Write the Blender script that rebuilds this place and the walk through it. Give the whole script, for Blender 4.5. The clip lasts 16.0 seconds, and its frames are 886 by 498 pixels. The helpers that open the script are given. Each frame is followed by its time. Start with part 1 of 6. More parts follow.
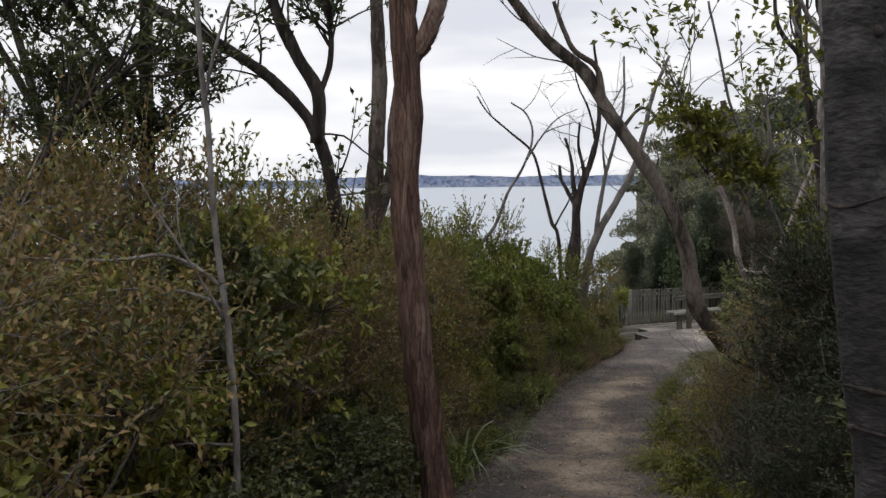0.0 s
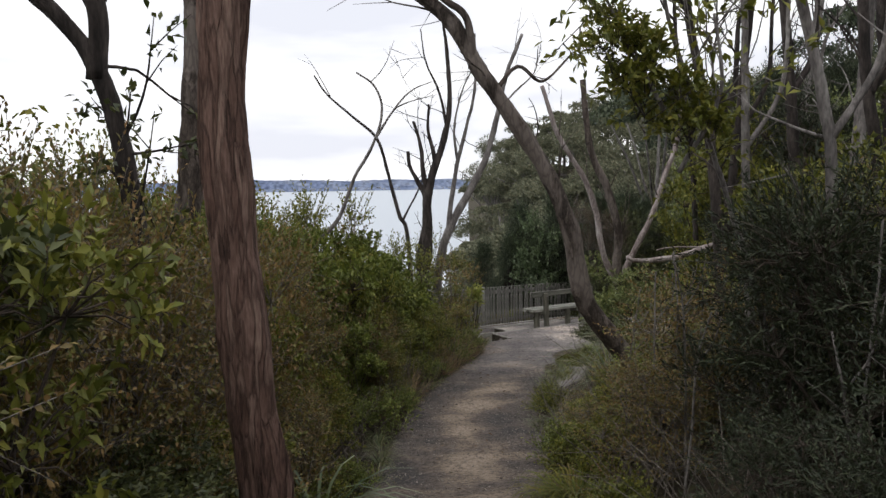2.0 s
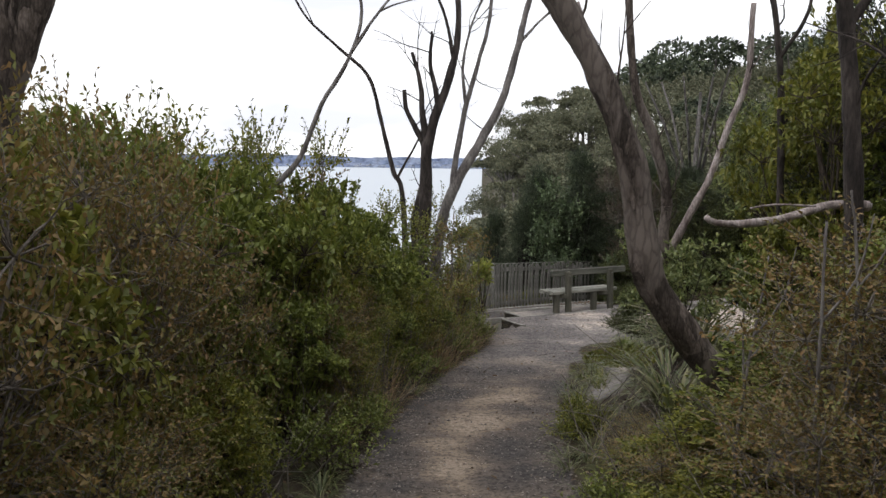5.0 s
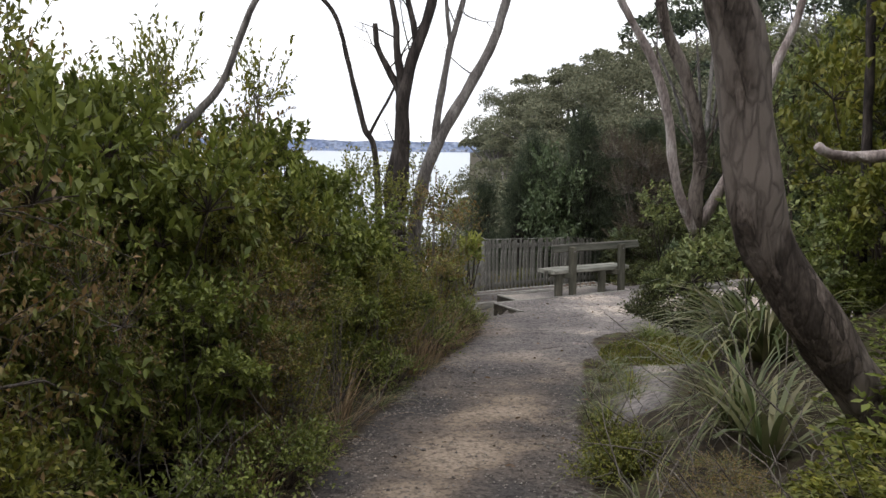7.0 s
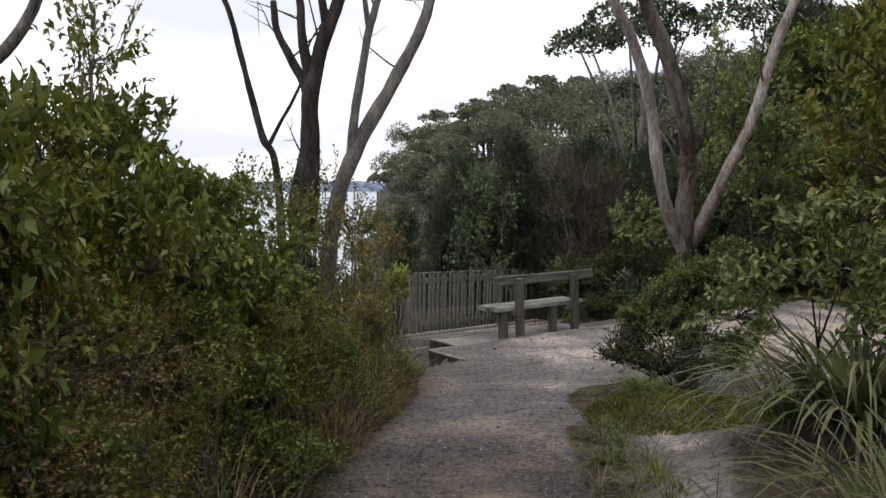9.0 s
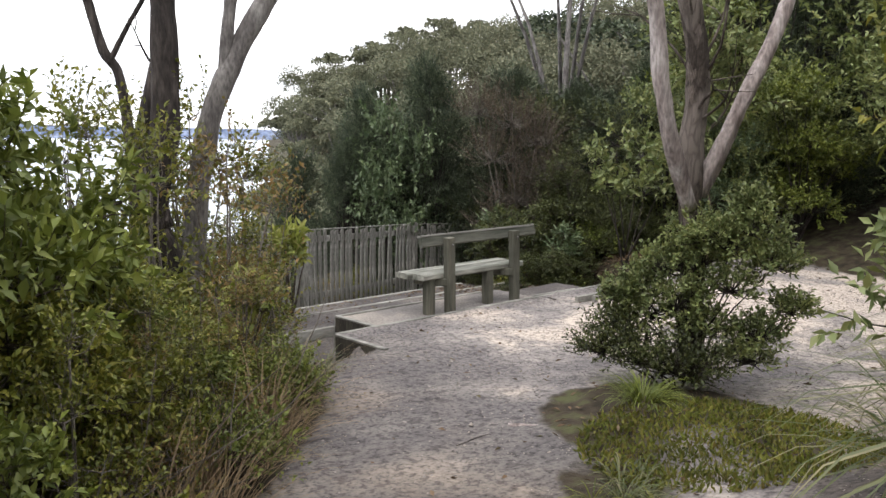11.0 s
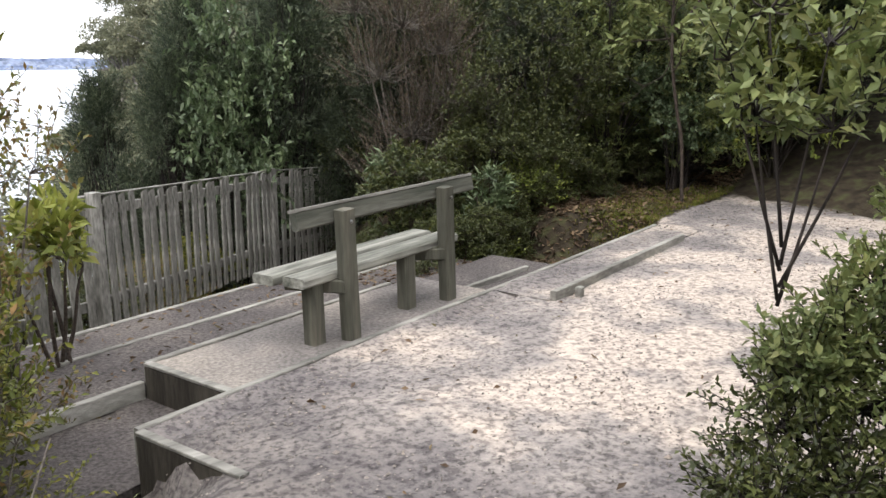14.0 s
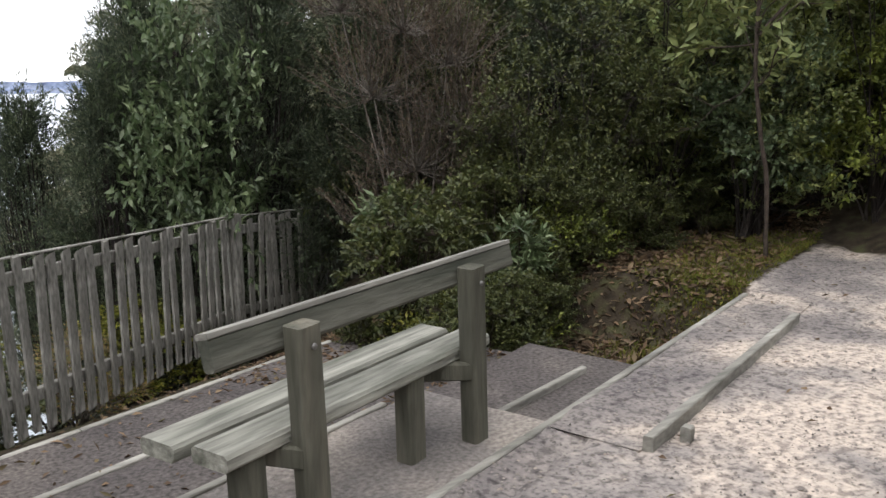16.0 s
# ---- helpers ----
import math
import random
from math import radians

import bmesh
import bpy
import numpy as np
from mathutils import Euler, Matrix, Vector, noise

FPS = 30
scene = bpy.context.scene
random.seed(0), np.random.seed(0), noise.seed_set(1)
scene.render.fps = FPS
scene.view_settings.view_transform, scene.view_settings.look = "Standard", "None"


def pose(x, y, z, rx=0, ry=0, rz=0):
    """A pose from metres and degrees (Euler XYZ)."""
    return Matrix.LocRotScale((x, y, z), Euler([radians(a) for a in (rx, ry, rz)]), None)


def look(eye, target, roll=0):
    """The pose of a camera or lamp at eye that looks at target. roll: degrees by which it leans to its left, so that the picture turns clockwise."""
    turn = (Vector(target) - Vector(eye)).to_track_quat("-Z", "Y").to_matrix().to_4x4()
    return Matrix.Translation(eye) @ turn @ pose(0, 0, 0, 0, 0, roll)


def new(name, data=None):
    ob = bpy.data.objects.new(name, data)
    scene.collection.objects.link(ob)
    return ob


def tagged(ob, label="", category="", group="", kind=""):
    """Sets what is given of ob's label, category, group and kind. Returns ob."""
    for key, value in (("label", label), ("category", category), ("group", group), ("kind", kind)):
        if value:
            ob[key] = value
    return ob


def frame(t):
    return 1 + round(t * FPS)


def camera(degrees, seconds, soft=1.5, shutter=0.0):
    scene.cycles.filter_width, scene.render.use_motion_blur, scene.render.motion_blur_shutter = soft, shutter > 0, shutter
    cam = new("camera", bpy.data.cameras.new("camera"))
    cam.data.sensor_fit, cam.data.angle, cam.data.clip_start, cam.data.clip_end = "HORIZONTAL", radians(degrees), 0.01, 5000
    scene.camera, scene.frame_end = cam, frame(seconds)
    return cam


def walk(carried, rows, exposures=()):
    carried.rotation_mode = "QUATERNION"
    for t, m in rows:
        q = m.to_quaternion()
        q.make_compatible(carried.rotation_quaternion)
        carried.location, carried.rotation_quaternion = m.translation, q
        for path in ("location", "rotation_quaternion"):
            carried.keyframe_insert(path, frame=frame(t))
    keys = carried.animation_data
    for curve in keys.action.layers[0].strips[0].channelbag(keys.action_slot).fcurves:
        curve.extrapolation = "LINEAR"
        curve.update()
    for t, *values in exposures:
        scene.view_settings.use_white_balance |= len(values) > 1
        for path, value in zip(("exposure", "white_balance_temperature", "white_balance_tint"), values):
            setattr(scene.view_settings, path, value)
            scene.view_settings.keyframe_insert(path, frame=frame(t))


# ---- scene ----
cam = camera(55.2, 16.0)
PATH = [
    (0, (0.511, -0.376, 1.92), (0.42, 1.615, 1.759), -0.6),
    (0.5, (0.41, 0.187, 1.815), (0.432, 2.18, 1.652), -0.7),
    (1, (0.327, 0.7, 1.737), (0.512, 2.687, 1.6), -0.9),
    (1.5, (0.327, 1.253, 1.64), (0.583, 3.232, 1.505), -1.2),
    (2, (0.356, 1.801, 1.554), (0.652, 3.773, 1.398), -0.9),
    (2.5, (0.453, 2.369, 1.497), (0.754, 4.339, 1.319), -1.3),
    (3, (0.561, 2.942, 1.421), (0.863, 4.907, 1.199), -0.4),
    (3.5, (0.69, 3.66, 1.33), (1.007, 5.623, 1.111), -0.2),
    (4, (0.784, 4.191, 1.287), (1.079, 6.16, 1.088), 0.0),
    (6.5, (1.557, 7.45, 0.505), (1.824, 9.418, 0.272), 1.3),
    (7, (1.588, 8.068, 0.486), (1.884, 10.032, 0.244), 0.8),
    (7.5, (1.603, 8.688, 0.38), (1.893, 10.661, 0.23), -0.0),
    (8, (1.666, 9.356, 0.301), (2.047, 11.314, 0.153), -0.2),
    (8.5, (1.751, 9.992, 0.216), (2.166, 11.943, 0.078), 0.3),
    (9, (1.814, 10.653, 0.114), (2.323, 12.581, -0.035), 0.2),
    (9.5, (1.919, 11.177, 0.023), (2.529, 13.066, -0.22), 0.1),
    (12, (2.794, 14.783, -0.121), (3.672, 16.556, -0.416), 0.0),
    (12.5, (3.052, 15.444, -0.179), (4.027, 17.155, -0.531), -0.4),
    (13, (3.218, 16.03, -0.208), (4.206, 17.717, -0.633), 0.4),
    (13.5, (3.412, 16.6, -0.234), (4.449, 18.257, -0.658), 0.3),
    (14, (3.653, 17.148, -0.282), (4.686, 18.804, -0.719), -0.5),
    (14.5, (3.875, 17.698, -0.323), (4.93, 19.334, -0.783), 0.1),
    (15, (4.183, 18.21, -0.319), (5.234, 19.854, -0.757), -1.1),
    (15.5, (4.534, 18.746, -0.357), (5.575, 20.41, -0.74), -0.5),
    (16, (4.808, 19.219, -0.356), (5.848, 20.883, -0.744), -0.7),
]
EXPOSURES = [(0.0, -0.7), (1.5, -0.5), (4.0, -0.45), (7.0, -0.1), (8.5, -0.52), (9.5, -0.22), (12.0, 0.65), (13.5, 0.65), (16.0, 0.25)]
walk(cam, [(t, look(eye, target, roll)) for t, eye, target, roll in PATH], EXPOSURES)

# world: overcast sky with thin cloud banks low over the sea
world = bpy.data.worlds.new("world")
scene.world = world
world.use_nodes = True
wn, wl = world.node_tree.nodes, world.node_tree.links
wn.clear()
w_out = wn.new("ShaderNodeOutputWorld")
w_bg = wn.new("ShaderNodeBackground")
w_sky = wn.new("ShaderNodeTexSky")
w_sky.sky_type, w_sky.sun_disc = "NISHITA", False
w_sky.sun_elevation, w_sky.sun_rotation = radians(48), radians(-60)
w_tc = wn.new("ShaderNodeTexCoord")
w_map = wn.new("ShaderNodeMapping")
w_map.inputs["Scale"].default_value = (1.0, 1.0, 5.5)
w_noise = wn.new("ShaderNodeTexNoise")
w_noise.inputs["Scale"].default_value, w_noise.inputs["Detail"].default_value = 2.6, 6
w_ramp = wn.new("ShaderNodeValToRGB")
w_ramp.color_ramp.elements[0].position, w_ramp.color_ramp.elements[0].color = 0.38, (1.28, 1.31, 1.44, 1)
w_ramp.color_ramp.elements[1].position, w_ramp.color_ramp.elements[1].color = 0.56, (1.75, 1.75, 1.78, 1)
w_scale = wn.new("ShaderNodeVectorMath")
w_scale.operation = "SCALE"
w_scale.inputs["Scale"].default_value = 0.06
w_mix = wn.new("ShaderNodeMix")
w_mix.data_type = "RGBA"
w_mix.inputs["Factor"].default_value = 0.93
wl.new(w_tc.outputs["Generated"], w_map.inputs["Vector"])
wl.new(w_map.outputs["Vector"], w_noise.inputs["Vector"])
wl.new(w_noise.outputs["Fac"], w_ramp.inputs["Fac"])
wl.new(w_sky.outputs["Color"], w_scale.inputs[0])
wl.new(w_scale.outputs["Vector"], w_mix.inputs["A"])
wl.new(w_ramp.outputs["Color"], w_mix.inputs["B"])
wl.new(w_mix.outputs["Result"], w_bg.inputs["Color"])
w_bg.inputs["Strength"].default_value = 1.0
wl.new(w_bg.outputs["Background"], w_out.inputs["Surface"])

sun_data = bpy.data.lights.new("sun", "SUN")
sun_data.energy, sun_data.angle, sun_data.color = 1.3, radians(45), (1.0, 0.96, 0.9)
sun = new("sun", sun_data)
sun.matrix_world = look((0, 0, 30), (12, 8, 0))

rng = np.random.default_rng(7)


# ---- materials ----
def nodes_of(name):
    m = bpy.data.materials.new(name)
    m.use_nodes = True
    return m, m.node_tree.nodes, m.node_tree.links, m.node_tree.nodes["Principled BSDF"]


def surface(name, colors, scale=4.0, rough=0.85, bump=0.3, fine=60.0, stretch=(1, 1, 1), detail=8, big=0.35, spec=0.3):
    """A rough natural surface: a ramp through colours by noise, darkened at a second scale, with relief."""
    m, n, l, p = nodes_of(name)
    tc, mp = n.new("ShaderNodeTexCoord"), n.new("ShaderNodeMapping")
    mp.inputs["Scale"].default_value = stretch
    l.new(tc.outputs["Object"], mp.inputs["Vector"])
    a, b = n.new("ShaderNodeTexNoise"), n.new("ShaderNodeTexNoise")
    a.inputs["Scale"].default_value, a.inputs["Detail"].default_value = scale, detail
    b.inputs["Scale"].default_value, b.inputs["Detail"].default_value = fine, 5
    l.new(mp.outputs["Vector"], a.inputs["Vector"])
    l.new(mp.outputs["Vector"], b.inputs["Vector"])
    r = n.new("ShaderNodeValToRGB")
    els = r.color_ramp.elements
    while len(els) < len(colors):
        els.new(0.5)
    for i, c in enumerate(colors):
        els[i].position = 0.32 + 0.36 * i / max(1, len(colors) - 1)
        els[i].color = (*c, 1)
    l.new(a.outputs["Fac"], r.inputs["Fac"])
    mix = n.new("ShaderNodeMix")
    mix.data_type, mix.blend_type = "RGBA", "MULTIPLY"
    mix.inputs["Factor"].default_value = 1.0
    r2 = n.new("ShaderNodeValToRGB")
    r2.color_ramp.elements[0].position, r2.color_ramp.elements[0].color = 0.3, (1 - big * 1.6,) * 3 + (1,)
    r2.color_ramp.elements[1].position, r2.color_ramp.elements[1].color = 0.7, (1 + big * 0.3,) * 3 + (1,)
    l.new(b.outputs["Fac"], r2.inputs["Fac"])
    l.new(r.outputs["Color"], mix.inputs["A"])
    l.new(r2.outputs["Color"], mix.inputs["B"])
    l.new(mix.outputs["Result"], p.inputs["Base Color"])
    bp = n.new("ShaderNodeBump")
    bp.inputs["Strength"].default_value, bp.inputs["Distance"].default_value = bump, 0.02
    l.new(b.outputs["Fac"], bp.inputs["Height"])
    l.new(bp.outputs["Normal"], p.inputs["Normal"])
    p.inputs["Roughness"].default_value = rough
    p.inputs["Specular IOR Level"].default_value = spec
    return m


def leafy(name, colors, rough=0.5, glow=0.25, spec=0.4):
    """Leaves: each island takes its own colour; some light passes through."""
    m, n, l, p = nodes_of(name)
    g, r = n.new("ShaderNodeNewGeometry"), n.new("ShaderNodeValToRGB")
    els = r.color_ramp.elements
    while len(els) < len(colors):
        els.new(0.5)
    for i, c in enumerate(colors):
        els[i].position = i / max(1, len(colors) - 1)
        els[i].color = (*c, 1)
    l.new(g.outputs["Random Per Island"], r.inputs["Fac"])
    tc, nz = n.new("ShaderNodeTexCoord"), n.new("ShaderNodeTexNoise")
    nz.inputs["Scale"].default_value = 3.0
    l.new(tc.outputs["Object"], nz.inputs["Vector"])
    v = n.new("ShaderNodeValToRGB")
    v.color_ramp.elements[0].position, v.color_ramp.elements[0].color = 0.35, (0.7, 0.7, 0.7, 1)
    v.color_ramp.elements[1].position, v.color_ramp.elements[1].color = 0.65, (1.25, 1.2, 1.1, 1)
    l.new(nz.outputs["Fac"], v.inputs["Fac"])
    mix = n.new("ShaderNodeMix")
    mix.data_type, mix.blend_type = "RGBA", "MULTIPLY"
    mix.inputs["Factor"].default_value = 1.0
    l.new(r.outputs["Color"], mix.inputs["A"])
    l.new(v.outputs["Color"], mix.inputs["B"])
    l.new(mix.outputs["Result"], p.inputs["Base Color"])
    p.inputs["Roughness"].default_value = rough
    p.inputs["Specular IOR Level"].default_value = spec
    t, sh = n.new("ShaderNodeBsdfTranslucent"), n.new("ShaderNodeMixShader")
    l.new(mix.outputs["Result"], t.inputs["Color"])
    sh.inputs["Fac"].default_value = glow
    l.new(p.outputs["BSDF"], sh.inputs[1])
    l.new(t.outputs["BSDF"], sh.inputs[2])
    l.new(sh.outputs["Shader"], n["Material Output"].inputs["Surface"])
    return m


def bark(name, colors, plate=14.0, long=0.2, depth=0.012, crack=0.35, patch=None):
    """Bark in long plates with dark furrows between them; patch: a colour showing where plates have fallen."""
    m, n, l, p = nodes_of(name)
    tc, mp = n.new("ShaderNodeTexCoord"), n.new("ShaderNodeMapping")
    mp.inputs["Scale"].default_value = (1, 1, long)
    l.new(tc.outputs["Object"], mp.inputs["Vector"])
    wob = n.new("ShaderNodeTexNoise")
    wob.inputs["Scale"].default_value, wob.inputs["Detail"].default_value = plate * 0.8, 4
    l.new(mp.outputs["Vector"], wob.inputs["Vector"])
    add = n.new("ShaderNodeVectorMath")
    add.operation, add.inputs[2].default_value = "MULTIPLY_ADD", (0, 0, 0)
    add.inputs[1].default_value = (0.09, 0.09, 0.09)
    l.new(wob.outputs["Color"], add.inputs[0])
    l.new(mp.outputs["Vector"], add.inputs[2])
    vo = n.new("ShaderNodeTexVoronoi")
    vo.feature, vo.inputs["Scale"].default_value = "DISTANCE_TO_EDGE", plate
    l.new(add.outputs["Vector"], vo.inputs["Vector"])
    cell = n.new("ShaderNodeTexVoronoi")
    cell.inputs["Scale"].default_value = plate
    l.new(add.outputs["Vector"], cell.inputs["Vector"])
    fine = n.new("ShaderNodeTexNoise")
    fine.inputs["Scale"].default_value, fine.inputs["Detail"].default_value = plate * 5, 7
    l.new(mp.outputs["Vector"], fine.inputs["Vector"])
    big = n.new("ShaderNodeTexNoise")
    big.inputs["Scale"].default_value, big.inputs["Detail"].default_value = plate * 0.22, 5
    l.new(mp.outputs["Vector"], big.inputs["Vector"])
    tone = n.new("ShaderNodeMath")
    tone.operation, tone.inputs[1].default_value = "MULTIPLY_ADD", 0.6
    l.new(fine.outputs["Fac"], tone.inputs[0])
    sep = n.new("ShaderNodeSeparateColor")
    l.new(cell.outputs["Color"], sep.inputs["Color"])
    half = n.new("ShaderNodeMath")
    half.operation, half.inputs[1].default_value = "MULTIPLY", 0.3
    l.new(sep.outputs["Red"], half.inputs[0])
    l.new(half.outputs["Value"], tone.inputs[2])
    r = n.new("ShaderNodeValToRGB")
    els = r.color_ramp.elements
    while len(els) < len(colors):
        els.new(0.5)
    for i, c in enumerate(colors):
        els[i].position, els[i].color = 0.2 + 0.5 * i / (len(colors) - 1), (*c, 1)
    l.new(tone.outputs["Value"], r.inputs["Fac"])
    out = r.outputs["Color"]
    if patch:
        f = n.new("ShaderNodeValToRGB")
        f.color_ramp.elements[0].position, f.color_ramp.elements[1].position = 0.5, 0.56
        l.new(big.outputs["Fac"], f.inputs["Fac"])
        mx = n.new("ShaderNodeMix")
        mx.data_type = "RGBA"
        mx.inputs["B"].default_value = (*patch, 1)
        l.new(f.outputs["Color"], mx.inputs["Factor"])
        l.new(out, mx.inputs["A"])
        out = mx.outputs["Result"]
    gap = n.new("ShaderNodeValToRGB")
    gap.color_ramp.elements[0].position, gap.color_ramp.elements[0].color = 0.0, (crack, crack, crack, 1)
    gap.color_ramp.elements[1].position, gap.color_ramp.elements[1].color = 0.16, (1, 1, 1, 1)
    l.new(vo.outputs["Distance"], gap.inputs["Fac"])
    mul = n.new("ShaderNodeMix")
    mul.data_type, mul.blend_type = "RGBA", "MULTIPLY"
    mul.inputs["Factor"].default_value = 1.0
    l.new(out, mul.inputs["A"])
    l.new(gap.outputs["Color"], mul.inputs["B"])
    l.new(mul.outputs["Result"], p.inputs["Base Color"])
    h = n.new("ShaderNodeMath")
    h.operation, h.inputs[1].default_value = "MULTIPLY_ADD", 0.45
    l.new(tone.outputs["Value"], h.inputs[0])
    l.new(gap.outputs["Color"], h.inputs[2])
    bp = n.new("ShaderNodeBump")
    bp.inputs["Strength"].default_value, bp.inputs["Distance"].default_value = 1.0, depth
    l.new(h.outputs["Value"], bp.inputs["Height"])
    l.new(bp.outputs["Normal"], p.inputs["Normal"])
    p.inputs["Roughness"].default_value, p.inputs["Specular IOR Level"].default_value = 0.92, 0.2
    return m


BARK_RED = bark("bark_red", [(0.035, 0.022, 0.018), (0.10, 0.058, 0.045), (0.16, 0.10, 0.08), (0.24, 0.165, 0.13)], 26, 0.13, 0.016, crack=0.62)
BARK_DARK = surface("bark_dark", [(0.02, 0.016, 0.015), (0.045, 0.036, 0.032), (0.095, 0.078, 0.07)], 10, 0.9, 0.8, 50, (1, 1, 0.25))
BARK_GREY = surface("bark_grey", [(0.10, 0.09, 0.085), (0.20, 0.18, 0.17), (0.32, 0.30, 0.28)], 8, 0.85, 0.6, 50, (1, 1, 0.3))
BARK_PALE = surface("bark_pale", [(0.17, 0.13, 0.12), (0.36, 0.30, 0.28), (0.5, 0.44, 0.42)], 9, 0.8, 0.6, 45, (1, 1, 0.3))
BARK_FLAKE = surface("bark_flake", [(0.10, 0.06, 0.05), (0.24, 0.16, 0.13), (0.38, 0.29, 0.25)], 14, 0.9, 0.4, 60, (1, 1, 0.4))
BARK_PEEL = bark("bark_peeling", [(0.025, 0.02, 0.017), (0.055, 0.044, 0.037), (0.10, 0.08, 0.068), (0.2, 0.165, 0.145)], 17, 0.3, 0.012, crack=0.68, patch=(0.17, 0.142, 0.125))
BARK_RING = surface("bark_ringed", [(0.018, 0.017, 0.017), (0.038, 0.035, 0.035), (0.085, 0.08, 0.08)], 5, 0.85, 0.7, 34, (0.8, 0.8, 1.6), big=0.35)
TWIG = surface("twig", [(0.05, 0.038, 0.03), (0.11, 0.085, 0.068)], 12, 0.9, 0.3, 80)
DEADWOOD = surface("deadwood", [(0.12, 0.10, 0.085), (0.26, 0.23, 0.2)], 12, 0.9, 0.3, 80)
GRAVEL = surface("gravel", [(0.075, 0.066, 0.066), (0.125, 0.11, 0.105), (0.19, 0.165, 0.15)], 1.2, 0.95, 0.9, 42, big=0.4)
SANDY = surface("sandy_gravel", [(0.15, 0.14, 0.136), (0.25, 0.225, 0.21), (0.42, 0.37, 0.32)], 1.1, 0.95, 0.8, 42, big=0.3)
SOIL = surface("soil", [(0.035, 0.028, 0.02), (0.075, 0.055, 0.04), (0.10, 0.08, 0.05)], 2.5, 0.95, 0.8, 50)
TIMBER = surface("weathered_timber", [(0.15, 0.145, 0.13), (0.29, 0.28, 0.25), (0.43, 0.415, 0.375)], 7, 0.85, 0.4, 45, (0.12, 0.8, 1.0), big=0.2)
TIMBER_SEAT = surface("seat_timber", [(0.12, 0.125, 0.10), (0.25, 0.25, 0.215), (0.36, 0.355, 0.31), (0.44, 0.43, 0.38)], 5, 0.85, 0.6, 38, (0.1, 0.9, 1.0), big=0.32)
TIMBER_DARK = surface("dark_greenish_timber", [(0.06, 0.06, 0.045), (0.115, 0.112, 0.088), (0.21, 0.19, 0.15)], 7, 0.85, 0.4, 45, (1, 1, 0.12), big=0.2)
TIMBER_RISER = surface("dark_brown_timber", [(0.03, 0.026, 0.02), (0.06, 0.052, 0.042), (0.10, 0.09, 0.072)], 6, 0.8, 0.5, 40, (1, 1, 0.2), big=0.25)
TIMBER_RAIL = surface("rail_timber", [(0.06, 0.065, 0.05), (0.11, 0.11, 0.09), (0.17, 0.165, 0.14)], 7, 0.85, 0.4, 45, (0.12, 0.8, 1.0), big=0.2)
PALING = surface("paling_timber", [(0.12, 0.115, 0.10), (0.25, 0.24, 0.215), (0.40, 0.385, 0.35)], 4, 0.9, 0.5, 50, (1, 1, 0.25))
STEEL = surface("dull_steel", [(0.25, 0.25, 0.25), (0.35, 0.34, 0.33)], 20, 0.5, 0.1, 80)
STEEL.node_tree.nodes["Principled BSDF"].inputs["Metallic"].default_value = 0.8
PEBBLE = leafy("pebble", [(0.13, 0.12, 0.12), (0.19, 0.175, 0.17), (0.25, 0.23, 0.22), (0.34, 0.3, 0.28)], 0.9, 0.0, 0.2)
LITTER = leafy("leaf_litter", [(0.06, 0.04, 0.025), (0.12, 0.075, 0.045), (0.2, 0.14, 0.09), (0.09, 0.08, 0.04)], 0.8, 0.1)
LEAF_OLIVE = leafy("leaf_olive", [(0.085, 0.10, 0.015), (0.13, 0.15, 0.022), (0.18, 0.19, 0.032), (0.25, 0.235, 0.045)])
LEAF_GREEN = leafy("leaf_green", [(0.075, 0.10, 0.018), (0.125, 0.16, 0.028), (0.175, 0.21, 0.042), (0.23, 0.26, 0.065)])
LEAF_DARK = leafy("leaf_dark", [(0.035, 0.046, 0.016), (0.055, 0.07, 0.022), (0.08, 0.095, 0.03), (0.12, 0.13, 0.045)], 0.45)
LEAF_BROWN = leafy("leaf_brown", [(0.13, 0.10, 0.035), (0.19, 0.135, 0.045), (0.25, 0.155, 0.065), (0.17, 0.165, 0.045), (0.14, 0.16, 0.04)])
LEAF_KANUKA = leafy("leaf_kanuka", [(0.022, 0.033, 0.02), (0.046, 0.065, 0.037), (0.075, 0.1, 0.056), (0.14, 0.165, 0.105)], 0.6, 0.12)
LEAF_NEEDLE = leafy("leaf_needle", [(0.014, 0.022, 0.010), (0.022, 0.033, 0.014), (0.034, 0.046, 0.02), (0.05, 0.06, 0.03)], 0.6, 0.1)
# Headland leaves: distance haze is mixed into the colour, paler and greyer.
LEAF_FAR_HAZED = leafy("leaf_far_hazed", [(0.125, 0.135, 0.092), (0.155, 0.165, 0.115), (0.185, 0.195, 0.135), (0.22, 0.22, 0.16)], 0.8, 0.1, 0.1)
LEAF_SILVER = leafy("leaf_silver", [(0.06, 0.095, 0.042), (0.09, 0.13, 0.062), (0.13, 0.175, 0.09), (0.18, 0.225, 0.13)], 0.4)
LEAF_YELLOW = leafy("leaf_yellow", [(0.14, 0.18, 0.03), (0.22, 0.26, 0.05), (0.3, 0.32, 0.08), (0.18, 0.17, 0.04)])
LEAF_PALE = leafy("leaf_pale", [(0.11, 0.15, 0.05), (0.17, 0.21, 0.08), (0.23, 0.27, 0.11), (0.19, 0.2, 0.07)])
LEAF_DEAD = leafy("dead_fine_leaf", [(0.07, 0.055, 0.045), (0.11, 0.088, 0.07), (0.16, 0.125, 0.1), (0.09, 0.09, 0.06)], 0.8, 0.1, 0.1)
BLADE = leafy("grass_blade", [(0.05, 0.075, 0.022), (0.085, 0.11, 0.036), (0.14, 0.15, 0.065), (0.2, 0.185, 0.1)], 0.45)
